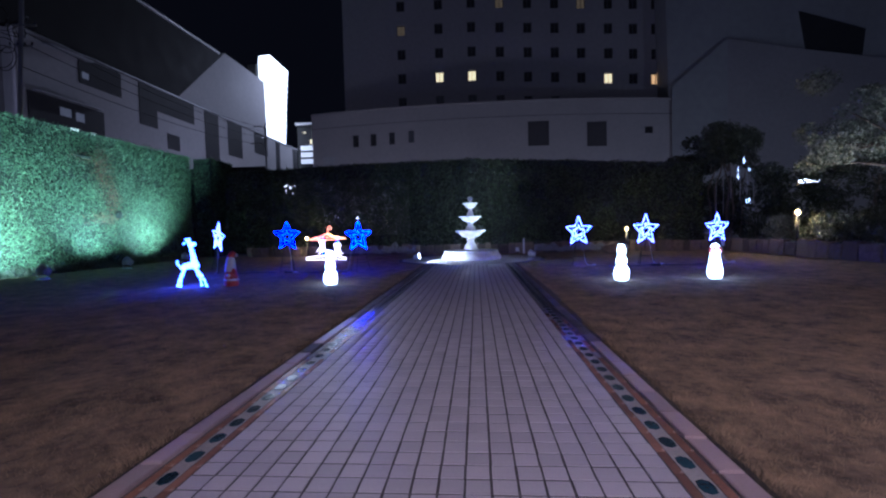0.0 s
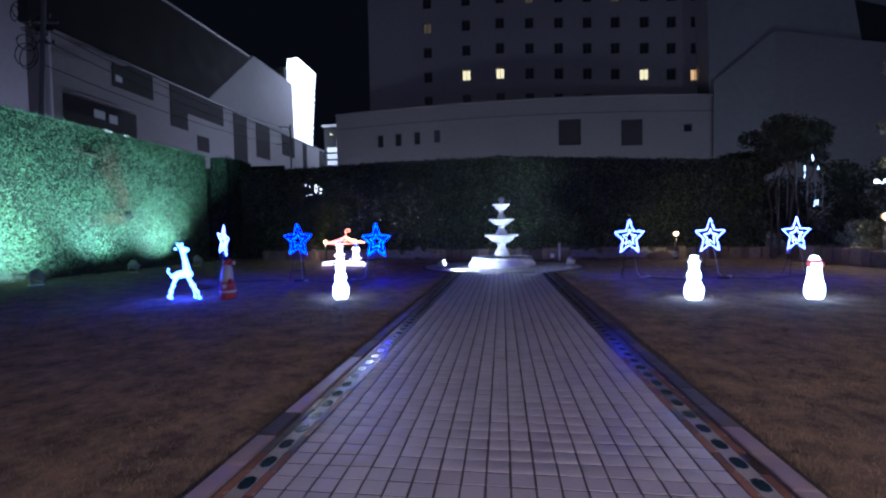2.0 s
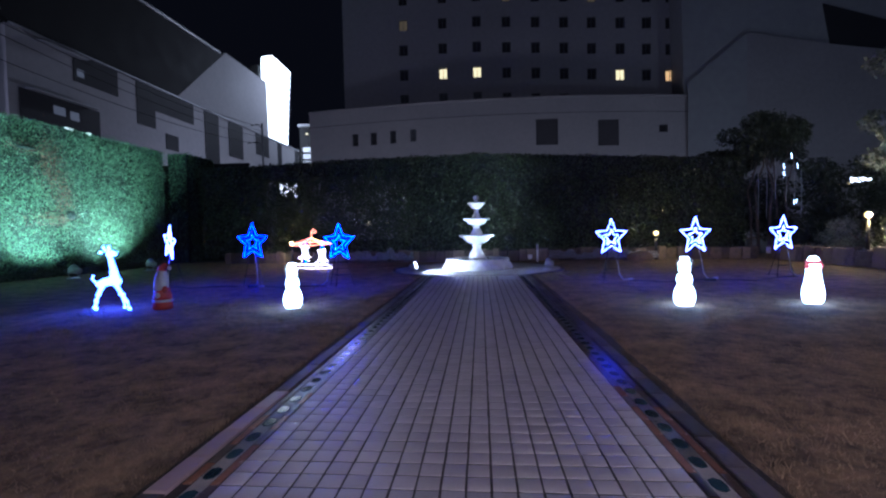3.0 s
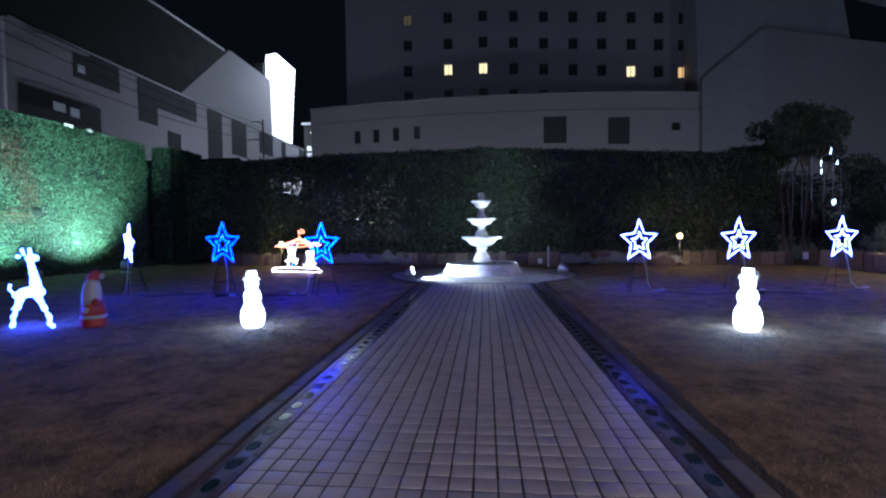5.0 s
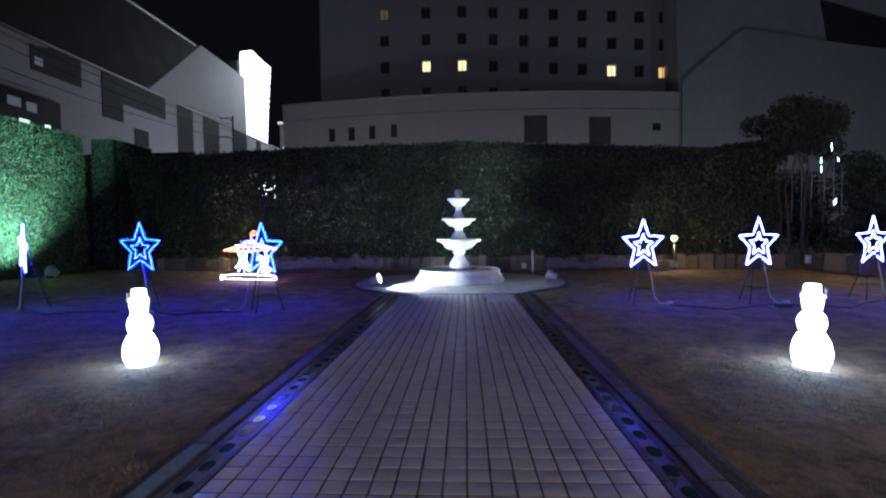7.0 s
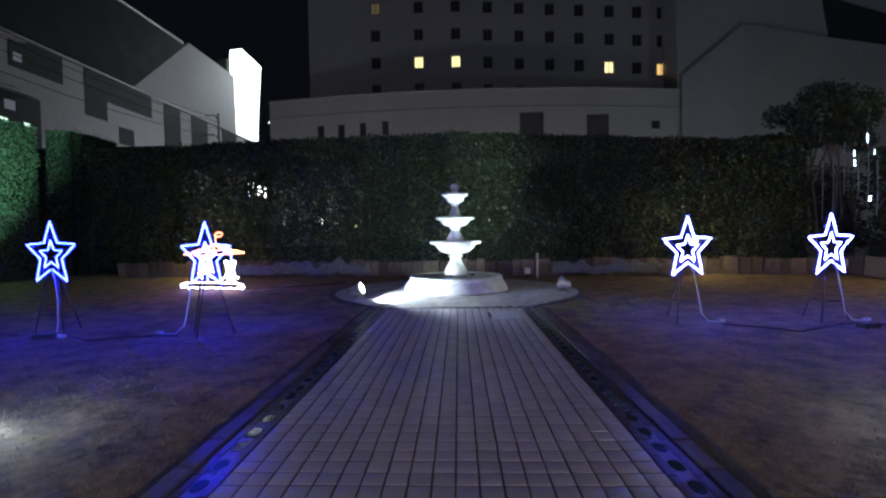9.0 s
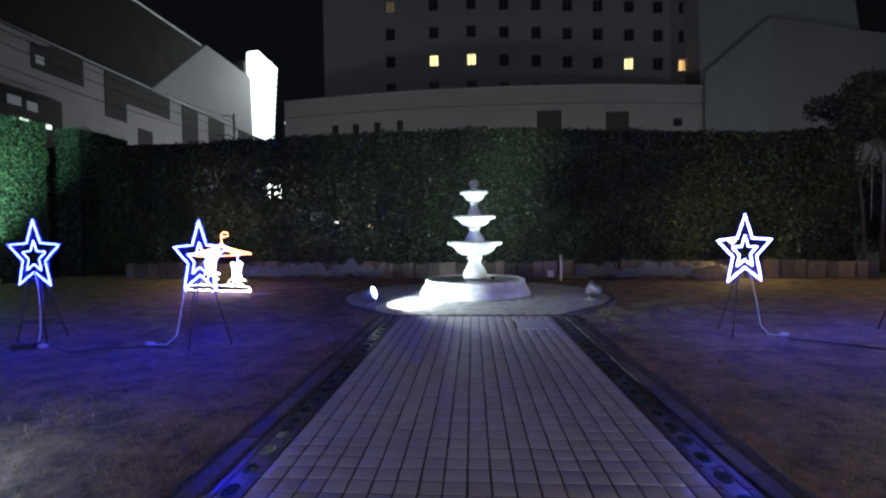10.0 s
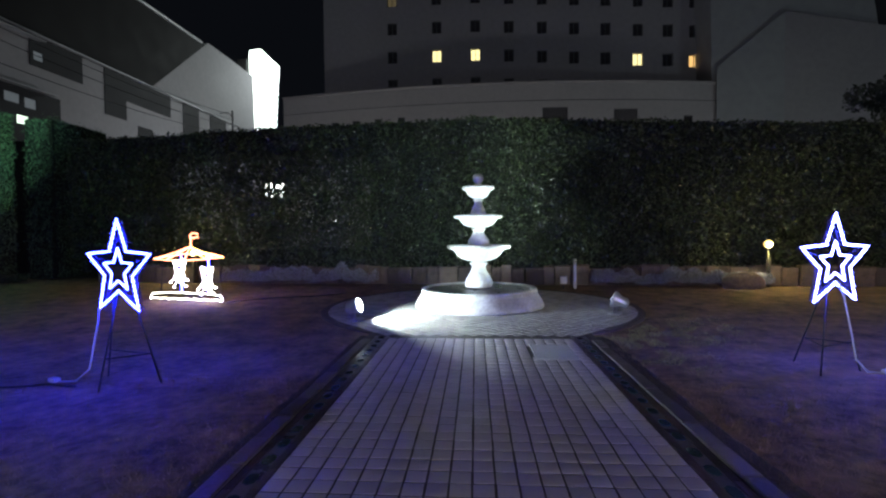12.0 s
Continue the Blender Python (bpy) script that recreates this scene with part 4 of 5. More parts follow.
for k in range(8):
    bx, by = 13.5 + 1.85 * k + rnd.uniform(-0.3, 0.3), 27.4 - 0.95 * k + rnd.uniform(-0.4, 0.4)
    hz = rnd.uniform(3.5, 4.1) + 0.45 * max(0, k - 1)
    cl = [(rnd.uniform(-1.2, 1.2), rnd.uniform(-0.6, 0.6), hz * rnd.uniform(0.25, 0.95), rnd.uniform(0.75, 1.05)) for q in range(11)]
    tagged(tree("tall_shrub", "dark dense evergreen shrub behind the low stone wall", bx, by, [(0, 0, hz * 0.7, 0.07)], cl, 0.17, M_TREE, 5000, 20 + k, 3), group="shrubs behind the wall", category="shrub")
rnd = random.Random(14)
for k in range(8):
    bx, by = 14.6 + rnd.uniform(-0.2, 0.5), 23.2 - 1.25 * k
    hz = rnd.uniform(1.5, 2.1)
    cl = [(rnd.uniform(-0.6, 0.6), rnd.uniform(-0.6, 0.6), hz * rnd.uniform(0.3, 0.9), rnd.uniform(0.35, 0.55)) for q in range(8)]
    tagged(tree("garden_shrub", "leafy green garden shrub behind the low stone wall", bx, by, [(0, 0, hz * 0.7, 0.04)], cl, 0.11, M_PALE if k in (1, 2, 4) else M_TREE, 3000, 40 + k, 3), group="shrubs along the side", category="shrub")


# ---- fountain ----
def fountain():
    ob = thing("fountain", pose(0.02, 20.1, 0) @ Matrix.Diagonal((1, 1, 0.973, 1)), "white three-tiered stone fountain standing in a round pool, floodlit", "fountain")
    part("pool_wall", lathe(bmesh.new(), [(1.39, 0), (1.40, 0.03), (1.375, 0.10), (1.33, 0.19), (1.27, 0.27), (1.245, 0.31), (1.26, 0.33), (1.255, 0.385), (1.235, 0.40), (1.14, 0.40), (1.125, 0.385), (1.12, 0.30), (1.12, 0.02)], 96), M_FOUNT, ob)
    part("pool_surface", lathe(bmesh.new(), [(1.118, 0.372), (1.118, 0.378)], 64), M_POOL_GREY, ob, "flat grey surface of the pool")
    part("plinth", lathe(bmesh.new(), [(0.30, 0.30), (0.30, 0.40), (0.26, 0.43)], 32), M_POOL_GREY, ob, "grey plinth")

    def column(z0, z1, r):
        h = z1 - z0
        prof = [(0.92, 0), (0.98, 0.05), (1.0, 0.14), (0.95, 0.26), (0.74, 0.44), (0.56, 0.60), (0.50, 0.72), (0.52, 0.80), (0.64, 0.83), (0.66, 0.88), (0.54, 0.91), (0.60, 1.0)]
        part("column", lathe(bmesh.new(), [(r * a, z0 + h * b) for a, b in prof], 32, lobes=16, depth=0.012), M_FOUNT, ob)

    def basin(z0, z1, r):
        h = z1 - z0
        prof = [(0.30, 0), (0.42, 0.05), (0.58, 0.18), (0.69, 0.36), (0.74, 0.54), (0.76, 0.62), (0.80, 0.64), (0.82, 0.70), (0.94, 0.74), (1.0, 0.82), (1.0, 0.93), (0.97, 1.0), (0.90, 0.99), (0.84, 0.86), (0.3, 0.80)]
        part("basin", lathe(bmesh.new(), [(r * a, z0 + h * b) for a, b in prof], 64, lobes=32, depth=0.018, lobe_from=0.7 * r), M_FOUNT, ob)

    column(0.42, 1.02, 0.30)
    basin(1.00, 1.36, 0.685)
    column(1.34, 1.77, 0.235)
    basin(1.75, 2.02, 0.52)
    column(2.00, 2.42, 0.165)
    basin(2.40, 2.66, 0.345)
    part("finial", lathe(bmesh.new(), [(0.10, 2.60), (0.11, 2.68), (0.06, 2.72), (0.085, 2.76), (0.112, 2.81), (0.118, 2.86), (0.10, 2.915), (0.05, 2.945), (0.02, 2.95)], 24), M_FOUNT, ob, "weathered grey ball finial")


fountain()


# ---- lamps ----
def floodlight(m, label, lens, scale=1.0):
    """Round floodlight on a yoke; it shines along its own -z... the lamp head looks along +y, tipped up."""
    ob = thing("floodlight", m, label, "floodlight", "garden floodlights")
    s = scale
    part("foot", box(bmesh.new(), -0.13 * s, 0.13 * s, -0.10 * s, 0.10 * s, 0, 0.025 * s, bevel=0.006), M_STEEL, ob)
    bm = tube(bmesh.new(), [(-0.155 * s, 0, 0.27 * s), (-0.155 * s, 0, 0.13 * s), (-0.11 * s, 0, 0.035 * s), (0.11 * s, 0, 0.035 * s), (0.155 * s, 0, 0.13 * s), (0.155 * s, 0, 0.27 * s)], 0.013 * s, 6)
    part("yoke", bm, M_STEEL, ob)
    head = part("head", lathe(bmesh.new(), [(0.05 * s, -0.24 * s), (0.075 * s, -0.22 * s), (0.085 * s, -0.12 * s), (0.14 * s, -0.02 * s), (0.15 * s, 0.03 * s), (0.145 * s, 0.035 * s), (0.13 * s, 0.028 * s)], 24), M_STEEL, ob)
    head.matrix_basis = Matrix.Translation((0, 0, 0.27 * s)) @ Matrix.Rotation(radians(-72), 4, "X")
    part("lens", lathe(bmesh.new(), [(0.128 * s, 0.030 * s), (0.11 * s, 0.042 * s), (0.05 * s, 0.05 * s)], 20), lens, head)
    bm = bmesh.new()
    for k in range(4):
        lathe(bm, [(0.10 * s, (-0.20 + 0.035 * k) * s), (0.10 * s, (-0.19 + 0.035 * k) * s)], 16)
    part("cooling_fin", bm, M_STEEL, head)
    return ob


floodlight(pose(-2.2, 18.25, 0, 0, 0, -97), "steel floodlight shining on the fountain", M_LENS, 1.0)
floodlight(pose(2.6, 18.95, 0, 0, 0, 62), "steel floodlight on a yoke turned towards the fountain", M_LENS, 1.05)
for x, y in ((-14.7, 13.5), (-15.2, 18.0), (-15.0, 21.8)):
    floodlight(pose(x, y, -0.02, 0, 0, 80), "grey floodlight at the foot of the hedge", M_LENSG, 1.3)


def globe_lamp(x, y, z, label, power):
    ob = thing("garden_lamp", pose(x, y, 0), label, "garden lamp", "globe lamps")
    part("post", tube(bmesh.new(), [(0, 0, 0), (0, 0, z - 0.12)], 0.06, 10), M_BLACK, ob)
    part("collar", lathe(bmesh.new(), [(0.09, z - 0.16), (0.10, z - 0.13), (0.06, z - 0.10)], 16), M_BLACK, ob)
    part("globe", ball(bmesh.new(), (0, 0, z), 0.11, 16), M_GLOBE, ob, "glowing warm globe")
    lamp("globe_glow", "POINT", pose(x - 0.03, y - 0.17, z), power, (1.0, 0.70, 0.28), 0.06)


globe_lamp(8.15, 23.55, 1.2, "black garden post lamp with a glowing warm globe", 60)
globe_lamp(-9.57, 25.0, 1.04, "black garden post lamp with a glowing warm globe by the hedge", 60)
globe_lamp(13.95, 19.4, 1.75, "garden post lamp with a warm globe among the shrubs", 210)


# ---- star lights ----
def star_points(R, ratio, n=2):
    out = []
    for k in range(10):
        a = math.pi / 2 + k * math.pi / 5
        r = R if k % 2 == 0 else R * ratio
        out.append(Vector((r * math.cos(a), 0, r * math.sin(a))))
    fine = []
    for k in range(10):
        p, q = out[k], out[(k + 1) % 10]
        fine += [p.lerp(q, i / 14) for i in range(14)]
    return fine


def star_light(m, top, rope, label, size=0.53, feet=((-0.30, -0.10), (0.30, -0.10), (0.0, 0.42)), cable=1):
    """Two nested stars of rope light on a wire frame, on a thin three-legged stand."""
    ob = thing("star_light", m, label, "star light", "star lights on the lawn")
    c = top - size
    up = Vector((0, 0, c))
    shape = star_points(size, 0.44)
    beads = [0.004 if i % 2 else 0.0145 for i in range(len(shape))]
    part("outer_star", tube(bmesh.new(), [p + up + Vector((0, -0.03, 0)) for p in shape], beads, 6, closed=True), rope, ob)
    part("inner_star", tube(bmesh.new(), [p * 0.46 + up + Vector((0, -0.03, -0.015)) for p in shape], 0.009, 6, closed=True), rope, ob)
    bm = bmesh.new()
    for k in range(5):
        p = shape[28 * k]
        tube(bm, [p * 0.46 + up, p * 0.93 + up], 0.005, 4)
    tube(bm, [p * 0.98 + up + Vector((0, 0.02, 0)) for p in shape[::7]], 0.007, 4, closed=True)
    part("wire_frame", bm, M_BLACK, ob)
    low = c - 0.28
    for dx, dy in feet:
        part("leg", tube(bmesh.new(), [(dx * 0.35, dy * 0.2, low), (dx, dy, -0.03)], 0.010, 6), M_BLACK, ob)
    part("brace", tube(bmesh.new(), [(dx * 0.76, dy * 0.72, 0.29) for dx, dy in feet], 0.007, 4, closed=True), M_BLACK, ob)
    q = 1 if cable > 0 else -1
    start = [(0.02, -0.05, c - 0.22), (0.10, -0.06, c - 0.40)] if cable > 0 else [(0.30, -0.05, c - 0.42), (0.31, -0.06, c - 0.60)]
    part("power_cable", tube(bmesh.new(), [(q * x, y, z) for x, y, z in start + [(0.17 if cable > 0 else 0.33, -0.08, c - 0.75), (0.20 if cable > 0 else 0.38, -0.12, 0.12), (0.26 if cable > 0 else 0.48, -0.2, 0.0), (abs(cable) * 0.42, -0.26, -0.01)]], 0.011, 6), M_CABLE, ob)
    part("plug", box(bmesh.new(), q * abs(cable) * 0.46 - 0.06, q * abs(cable) * 0.46 + 0.06, -0.30, -0.23, -0.02, 0.03, bevel=0.01), M_CABLE, ob)
    return ob


star_light(pose(3.90, 15.35, 0, 0, 0, 20), 1.73, M_ROPE, "white and blue rope-light star on a thin stand")
star_light(pose(6.22, 15.35, 0, 0, 0, 18), 1.73, M_ROPE, "white and blue rope-light star on a thin stand")
star_light(pose(8.85, 15.8, 0, 0, 0, 19), 1.73, M_ROPE, "white and blue rope-light star turned aside on a thin stand")
star_light(pose(-3.85, 14.65, 0, 0, 0, -18), 1.74, M_ROPEC, "light blue rope-light star on a thin dark stand", feet=((-0.42, 0.10), (0.06, -0.30), (0.36, 0.16)), cable=-1.6)
star_light(pose(-6.50, 14.82, 0, 0, 0, -11), 1.80, M_ROPEB, "blue rope-light star on a thin stand")
star_light(pose(-9.30, 15.05, 0, 0, 10, -38), 1.84, M_ROPE, "white rope-light star seen on a thin stand near the hedge")


# ---- lit figures ----
def snowman(m, label, cap=False):
    bm = bmesh.new()
    if cap:
        lathe(bm, [(0.17, 0), (0.215, 0.05), (0.235, 0.16), (0.225, 0.28), (0.185, 0.42), (0.16, 0.55), (0.15, 0.62), (0.155, 0.70), (0.14, 0.78), (0.10, 0.84)], 28)
        lathe(bm, [(0.150, 0.775), (0.168, 0.79), (0.165, 0.825), (0.135, 0.84)], 24, mi=1)
        lathe(bm, [(0.125, 0.835), (0.105, 0.89), (0.06, 0.925)], 20)
        ball(bm, (0.165, -0.03, 0.735), 0.058, 8, mi=1)
        ball(bm, (-0.165, -0.03, 0.735), 0.058, 8, mi=1)
        mats = [M_SNOW, M_PINK]
        for v in bm.verts:
            v.co.z *= 0.95
    else:
        lathe(bm, [(0.17, 0), (0.215, 0.035), (0.245, 0.11), (0.25, 0.18), (0.23, 0.27), (0.185, 0.35), (0.145, 0.385), (0.155, 0.41), (0.178, 0.46), (0.180, 0.51), (0.160, 0.565), (0.118, 0.605), (0.108, 0.625), (0.128, 0.67), (0.130, 0.72), (0.115, 0.762), (0.150, 0.772), (0.150, 0.795), (0.108, 0.805), (0.102, 0.895), (0.090, 0.91)], 28)
        for s in (-1, 1):
            tube(bm, [(s * 0.125, 0, 0.60), (s * 0.17, -0.01, 0.72), (s * 0.20, -0.02, 0.86)], [0.013, 0.010, 0.007], 5, mi=1)
            tube(bm, [(s * 0.175, -0.01, 0.75), (s * 0.235, -0.03, 0.80)], [0.008, 0.005], 5, mi=1)
            tube(bm, [(s * 0.185, -0.01, 0.80), (s * 0.165, -0.03, 0.88)], [0.007, 0.005], 5, mi=1)
        mats = [M_SNOW, M_TWIG]
    for v in bm.verts:
        v.co.x, v.co.y = 0.74 * v.co.x, 0.74 * v.co.y
    ob = link("snowman_lamp", bm, mats)
    ob.matrix_basis = m
    return tagged(ob, label, "snowman lamp", "lit snowmen")


snowman(pose(4.0, 10.75, -0.03), "glowing white snowman lamp with top hat and twig arms")
snowman(pose(-3.68, 10.85, -0.03), "glowing white snowman lamp with top hat standing on the lawn")
snowman(pose(6.36, 10.85, -0.03), "glowing white snowman lamp with a pink-red hat brim and earmuffs", cap=True)


def giraffe(m):
    bm = bmesh.new()
    for x, y, bx, by in ((-0.42, 0.10, -0.18, 0.06), (-0.23, -0.10, -0.14, -0.06), (0.20, 0.10, 0.08, 0.05), (0.43, -0.10, 0.15, -0.06)):
        pts = [(x, y, 0.0), (x * 0.85 + bx * 0.15, y, 0.18), ((x + bx) / 2, (y + by) / 2, 0.32), (bx, by, 0.52)]
        tube(bm, pts, [0.015, 0.015, 0.022, 0.04], 7)
        ball(bm, (x, y, 0.03), 0.036, 8)
        ball(bm, (x * 0.85 + bx * 0.15, y, 0.18), 0.034, 8)
        ball(bm, ((x + bx) / 2, (y + by) / 2, 0.32), 0.044, 8)
    tube(bm, [(-0.26, 0, 0.52), (-0.12, 0, 0.57), (0.05, 0, 0.60), (0.18, 0, 0.58)], [0.05, 0.085, 0.095, 0.07], 9)
    tube(bm, [(0.10, 0, 0.60), (0.07, 0, 0.85), (0.02, 0, 1.08), (-0.01, 0, 1.18)], [0.085, 0.055, 0.040, 0.045], 8)
    ball(bm, (0.05, 0, 1.17), 0.068, 10, stretch=(1.6, 0.8, 0.9))
    for s in (-1, 1):
        tube(bm, [(-0.03, s * 0.05, 1.22), (-0.06, s * 0.07, 1.33)], [0.022, 0.024], 6)
        ball(bm, (-0.09, s * 0.10, 1.20), 0.03, 6)
    tube(bm, [(-0.27, 0, 0.55), (-0.36, 0, 0.64), (-0.34, 0, 0.72)], [0.02, 0.018, 0.024], 6)
    ob = link("giraffe_light", bm, M_ICE)
    ob.matrix_basis = m
    return tagged(ob, "ice-blue light figure of a standing giraffe on the lawn", "light figure")


giraffe(pose(-7.56, 10.75, -0.03, 0, 0, 0) @ Matrix.Diagonal((1.12, 1, 1, 1)))


def inflatable(m):
    bm = bmesh.new()
    lathe(bm, [(0.20, 0), (0.225, 0.03), (0.225, 0.10), (0.215, 0.14), (0.22, 0.16)], 24, mi=0)
    lathe(bm, [(0.222, 0.155), (0.235, 0.18), (0.222, 0.21)], 24, mi=1)
    lathe(bm, [(0.215, 0.205), (0.20, 0.30), (0.175, 0.40), (0.16, 0.45)], 24, mi=0)
    lathe(bm, [(0.165, 0.40), (0.175, 0.46), (0.165, 0.60), (0.14, 0.72), (0.10, 0.80)], 22, mi=1, centre=(-0.02, -0.015, 0))
    tube(bm, [(-0.03, 0, 0.76), (0.0, 0, 0.84), (0.06, 0, 0.90), (0.13, 0, 0.88)], [0.125, 0.11, 0.07, 0.035], 10, mi=0)
    ball(bm, (0.165, -0.01, 0.85), 0.05, 8, mi=1)
    ball(bm, (0.13, -0.14, 0.42), 0.075, 8, mi=0)
    ball(bm, (-0.02, -0.19, 0.30), 0.06, 8, mi=1)
    for v in bm.verts:
        v.co.x = 0.84 * v.co.x + 0.05 * max(0, v.co.z - 0.4)
        v.co.y *= 0.84
    ob = link("inflatable_figure", bm, [M_RED, M_WNYLON])
    ob.matrix_basis = m
    return tagged(ob, "unlit red and white inflatable figure with a pointed cap", "inflatable figure")


inflatable(pose(-6.42, 10.75, -0.03, 0, 0, 10))


def carousel(m):
    """A flat display of rope light: platform, two poles with a figure each, a tent roof and a flag."""
    ob = thing("carousel_light", m, "rope-light carousel display with red roof and two white figures", "light display")
    bm = bmesh.new()
    n = 40
    tube(bm, [(-1.12, -0.1, 0.10), (-1.05, -0.1, 0.20), (-0.5, -0.1, 0.235), (0.5, -0.1, 0.235), (1.05, -0.1, 0.20), (1.12, -0.1, 0.10)], 0.012, 6)
    wave = [(-1.1 + 2.2 * k / n, -0.12, 0.06 + 0.04 * abs(math.sin(k * 0.55))) for k in range(n + 1)]
    tube(bm, wave, 0.011, 6)
    part("platform", bm, M_ROPEW, ob)
    bm = bmesh.new()
    tube(bm, [(-0.86, -0.2, 1.06), (-0.35, -0.28, 1.03), (0.2, -0.28, 1.03), (0.72, -0.2, 1.06), (1.06, 0, 1.10), (0.5, 0.25, 1.16), (-0.4, 0.25, 1.16)], 0.014, 6, closed=True)
    for x, y in ((-0.86, -0.2), (-0.35, -0.28), (0.2, -0.28)):
        tube(bm, [(x, y, 1.05), (0.10 + (x - 0.1) * 0.35, y * 0.5, 1.22), (0.10, 0, 1.36)], 0.014, 6)
    tube(bm, [(0.10, 0, 1.36), (0.08, 0, 1.62), (0.16, 0, 1.68), (0.30, 0, 1.66), (0.32, 0, 1.58), (0.20, 0, 1.56), (0.10, 0, 1.56)], 0.014, 6)
    part("roof", bm, M_ROPER, ob, "red rope-light tent roof with flag")
    bm = bmesh.new()
    for x, y in ((0.72, -0.2), (1.06, 0), (0.5, 0.25)):
        tube(bm, [(x, y, 1.08), (0.10 + (x - 0.1) * 0.35, y * 0.5, 1.22), (0.10, 0, 1.34)], 0.014, 6)
    part("roof_rib", bm, M_ROPEY, ob, "amber rope-light ribs")
    for x, z in ((-0.22, 0.64), (0.62, 0.48)):
        part("pole", tube(bmesh.new(), [(x - 0.02, 0.02, 0.2), (x - 0.02, 0.02, 1.12)], 0.018, 6), M_ROPEB, ob, "blue lit pole")
        bm = bmesh.new()
        for cx, cz, r in ((0, 0.20, 0.15), (0, 0.19, 0.08), (-0.13, 0.33, 0.06), (0.13, 0.33, 0.06), (0, -0.02, 0.15), (0, -0.02, 0.09), (0, -0.02, 0.03)):
            tube(bm, [(x + cx + r * math.cos(a), -0.05, z + cz + r * math.sin(a)) for a in np.linspace(0, math.tau, 15)[:-1]], 0.0085, 6, closed=True)
        for q in ((-0.13, 0.0, -0.28, -0.16), (0.12, 0.0, 0.25, -0.10), (-0.1, -0.12, -0.17, -0.28), (0.1, -0.12, 0.2, -0.25)):
            tube(bm, [(x + q[0], -0.05, z + q[1]), (x + (q[0] + q[2]) / 2, -0.07, z + (q[1] + q[3]) / 2 - 0.02), (x + q[2], -0.06, z + q[3])], 0.009, 6)
            ball(bm, (x + q[2], -0.06, z + q[3]), 0.026, 8)
        part("figure", bm, M_ROPEW, ob, "white rope-light animal figure")
    for x in (-0.95, 0.95):
        part("support", tube(bmesh.new(), [(x, 0.05, 0.2), (x * 0.9, 0.05, 1.06)], 0.008, 5), M_BLACK, ob)


carousel(pose(-7.02, 20.72, -0.02, 0, 0, -14))

# small things by the bed
b = thing("bollard", pose(2.78, 23.4, -0.02), "thin white marker post in front of the edging", "marker post")
part("shaft", tube(bmesh.new(), [(0, 0, 0), (0, 0, 0.80)], 0.045, 10), M_WHITE, b)
part("top", lathe(bmesh.new(), [(0.048, 0.79), (0.048, 0.83), (0.02, 0.85)], 12), M_WHITE, b)
b = thing("socket_box", pose(2.42, 23.2, -0.02), "small white outdoor socket box on a peg", "socket box")
part("housing", box(bmesh.new(), -0.09, 0.09, -0.06, 0.06, 0.16, 0.36, bevel=0.012), M_WHITE, b)
part("peg", tube(bmesh.new(), [(0, 0, 0), (0, 0, 0.17)], 0.02, 8), M_BLACK, b)
b = thing("wall_socket", pose(12.86, 23.2, 0), "small pale socket box on the stone wall", "socket box")
part("housing", box(bmesh.new(), -0.08, 0.0, -0.11, 0.11, 0.22, 0.50, bevel=0.012), M_WHITE, b)

def ground_cable(pts, label):
    fine = []
    for a, b in zip(pts, pts[1:]):
        for k in range(6):
            q = Vector((*a, 0)).lerp(Vector((*b, 0)), k / 6)
            fine.append((q.x + 0.05 * noise.noise(q * 3.0), q.y + 0.12 * noise.noise(q * 2.0 + Vector((5, 0, 0))), 0.0))
    tagged(link("power_cable", tube(bmesh.new(), fine, 0.014, 6), M_BLACK), label, "cable", "cables on the lawn")


ground_cable([(-5.95, 20.5), (-5.2, 21.3), (-4.3, 21.6), (-3.4, 22.3)], "black power cable lying on the lawn beside the carousel display")
ground_cable([(4.3, 14.95), (5.1, 14.4), (6.0, 14.9), (6.5, 14.95)], "black power cable lying on the lawn between the stars")
ground_cable([(6.6, 14.9), (7.4, 14.5), (8.3, 15.2), (9.2, 15.5)], "black power cable lying on the lawn between the stars")
ground_cable([(-6.2, 14.6), (-5.4, 14.2), (-4.6, 14.5), (-4.1, 14.4)], "black power cable lying on the lawn between the stars")
ground_cable([(-8.9, 14.8), (-8.2, 14.3), (-7.3, 14.7), (-6.8, 14.5)], "black power cable lying on the lawn between the stars")
for x, y in ((6.35, 14.75), (-6.35, 14.45)):
    o = link("power_box", box(bmesh.new(), -0.14, 0.14, -0.08, 0.08, -0.03, 0.05, bevel=0.015), M_BLACK)
    o.matrix_basis = pose(x, y, 0, 0, 0, 12)
    tagged(o, "flat black power supply box on the grass by a star stand", "power box", "power boxes")

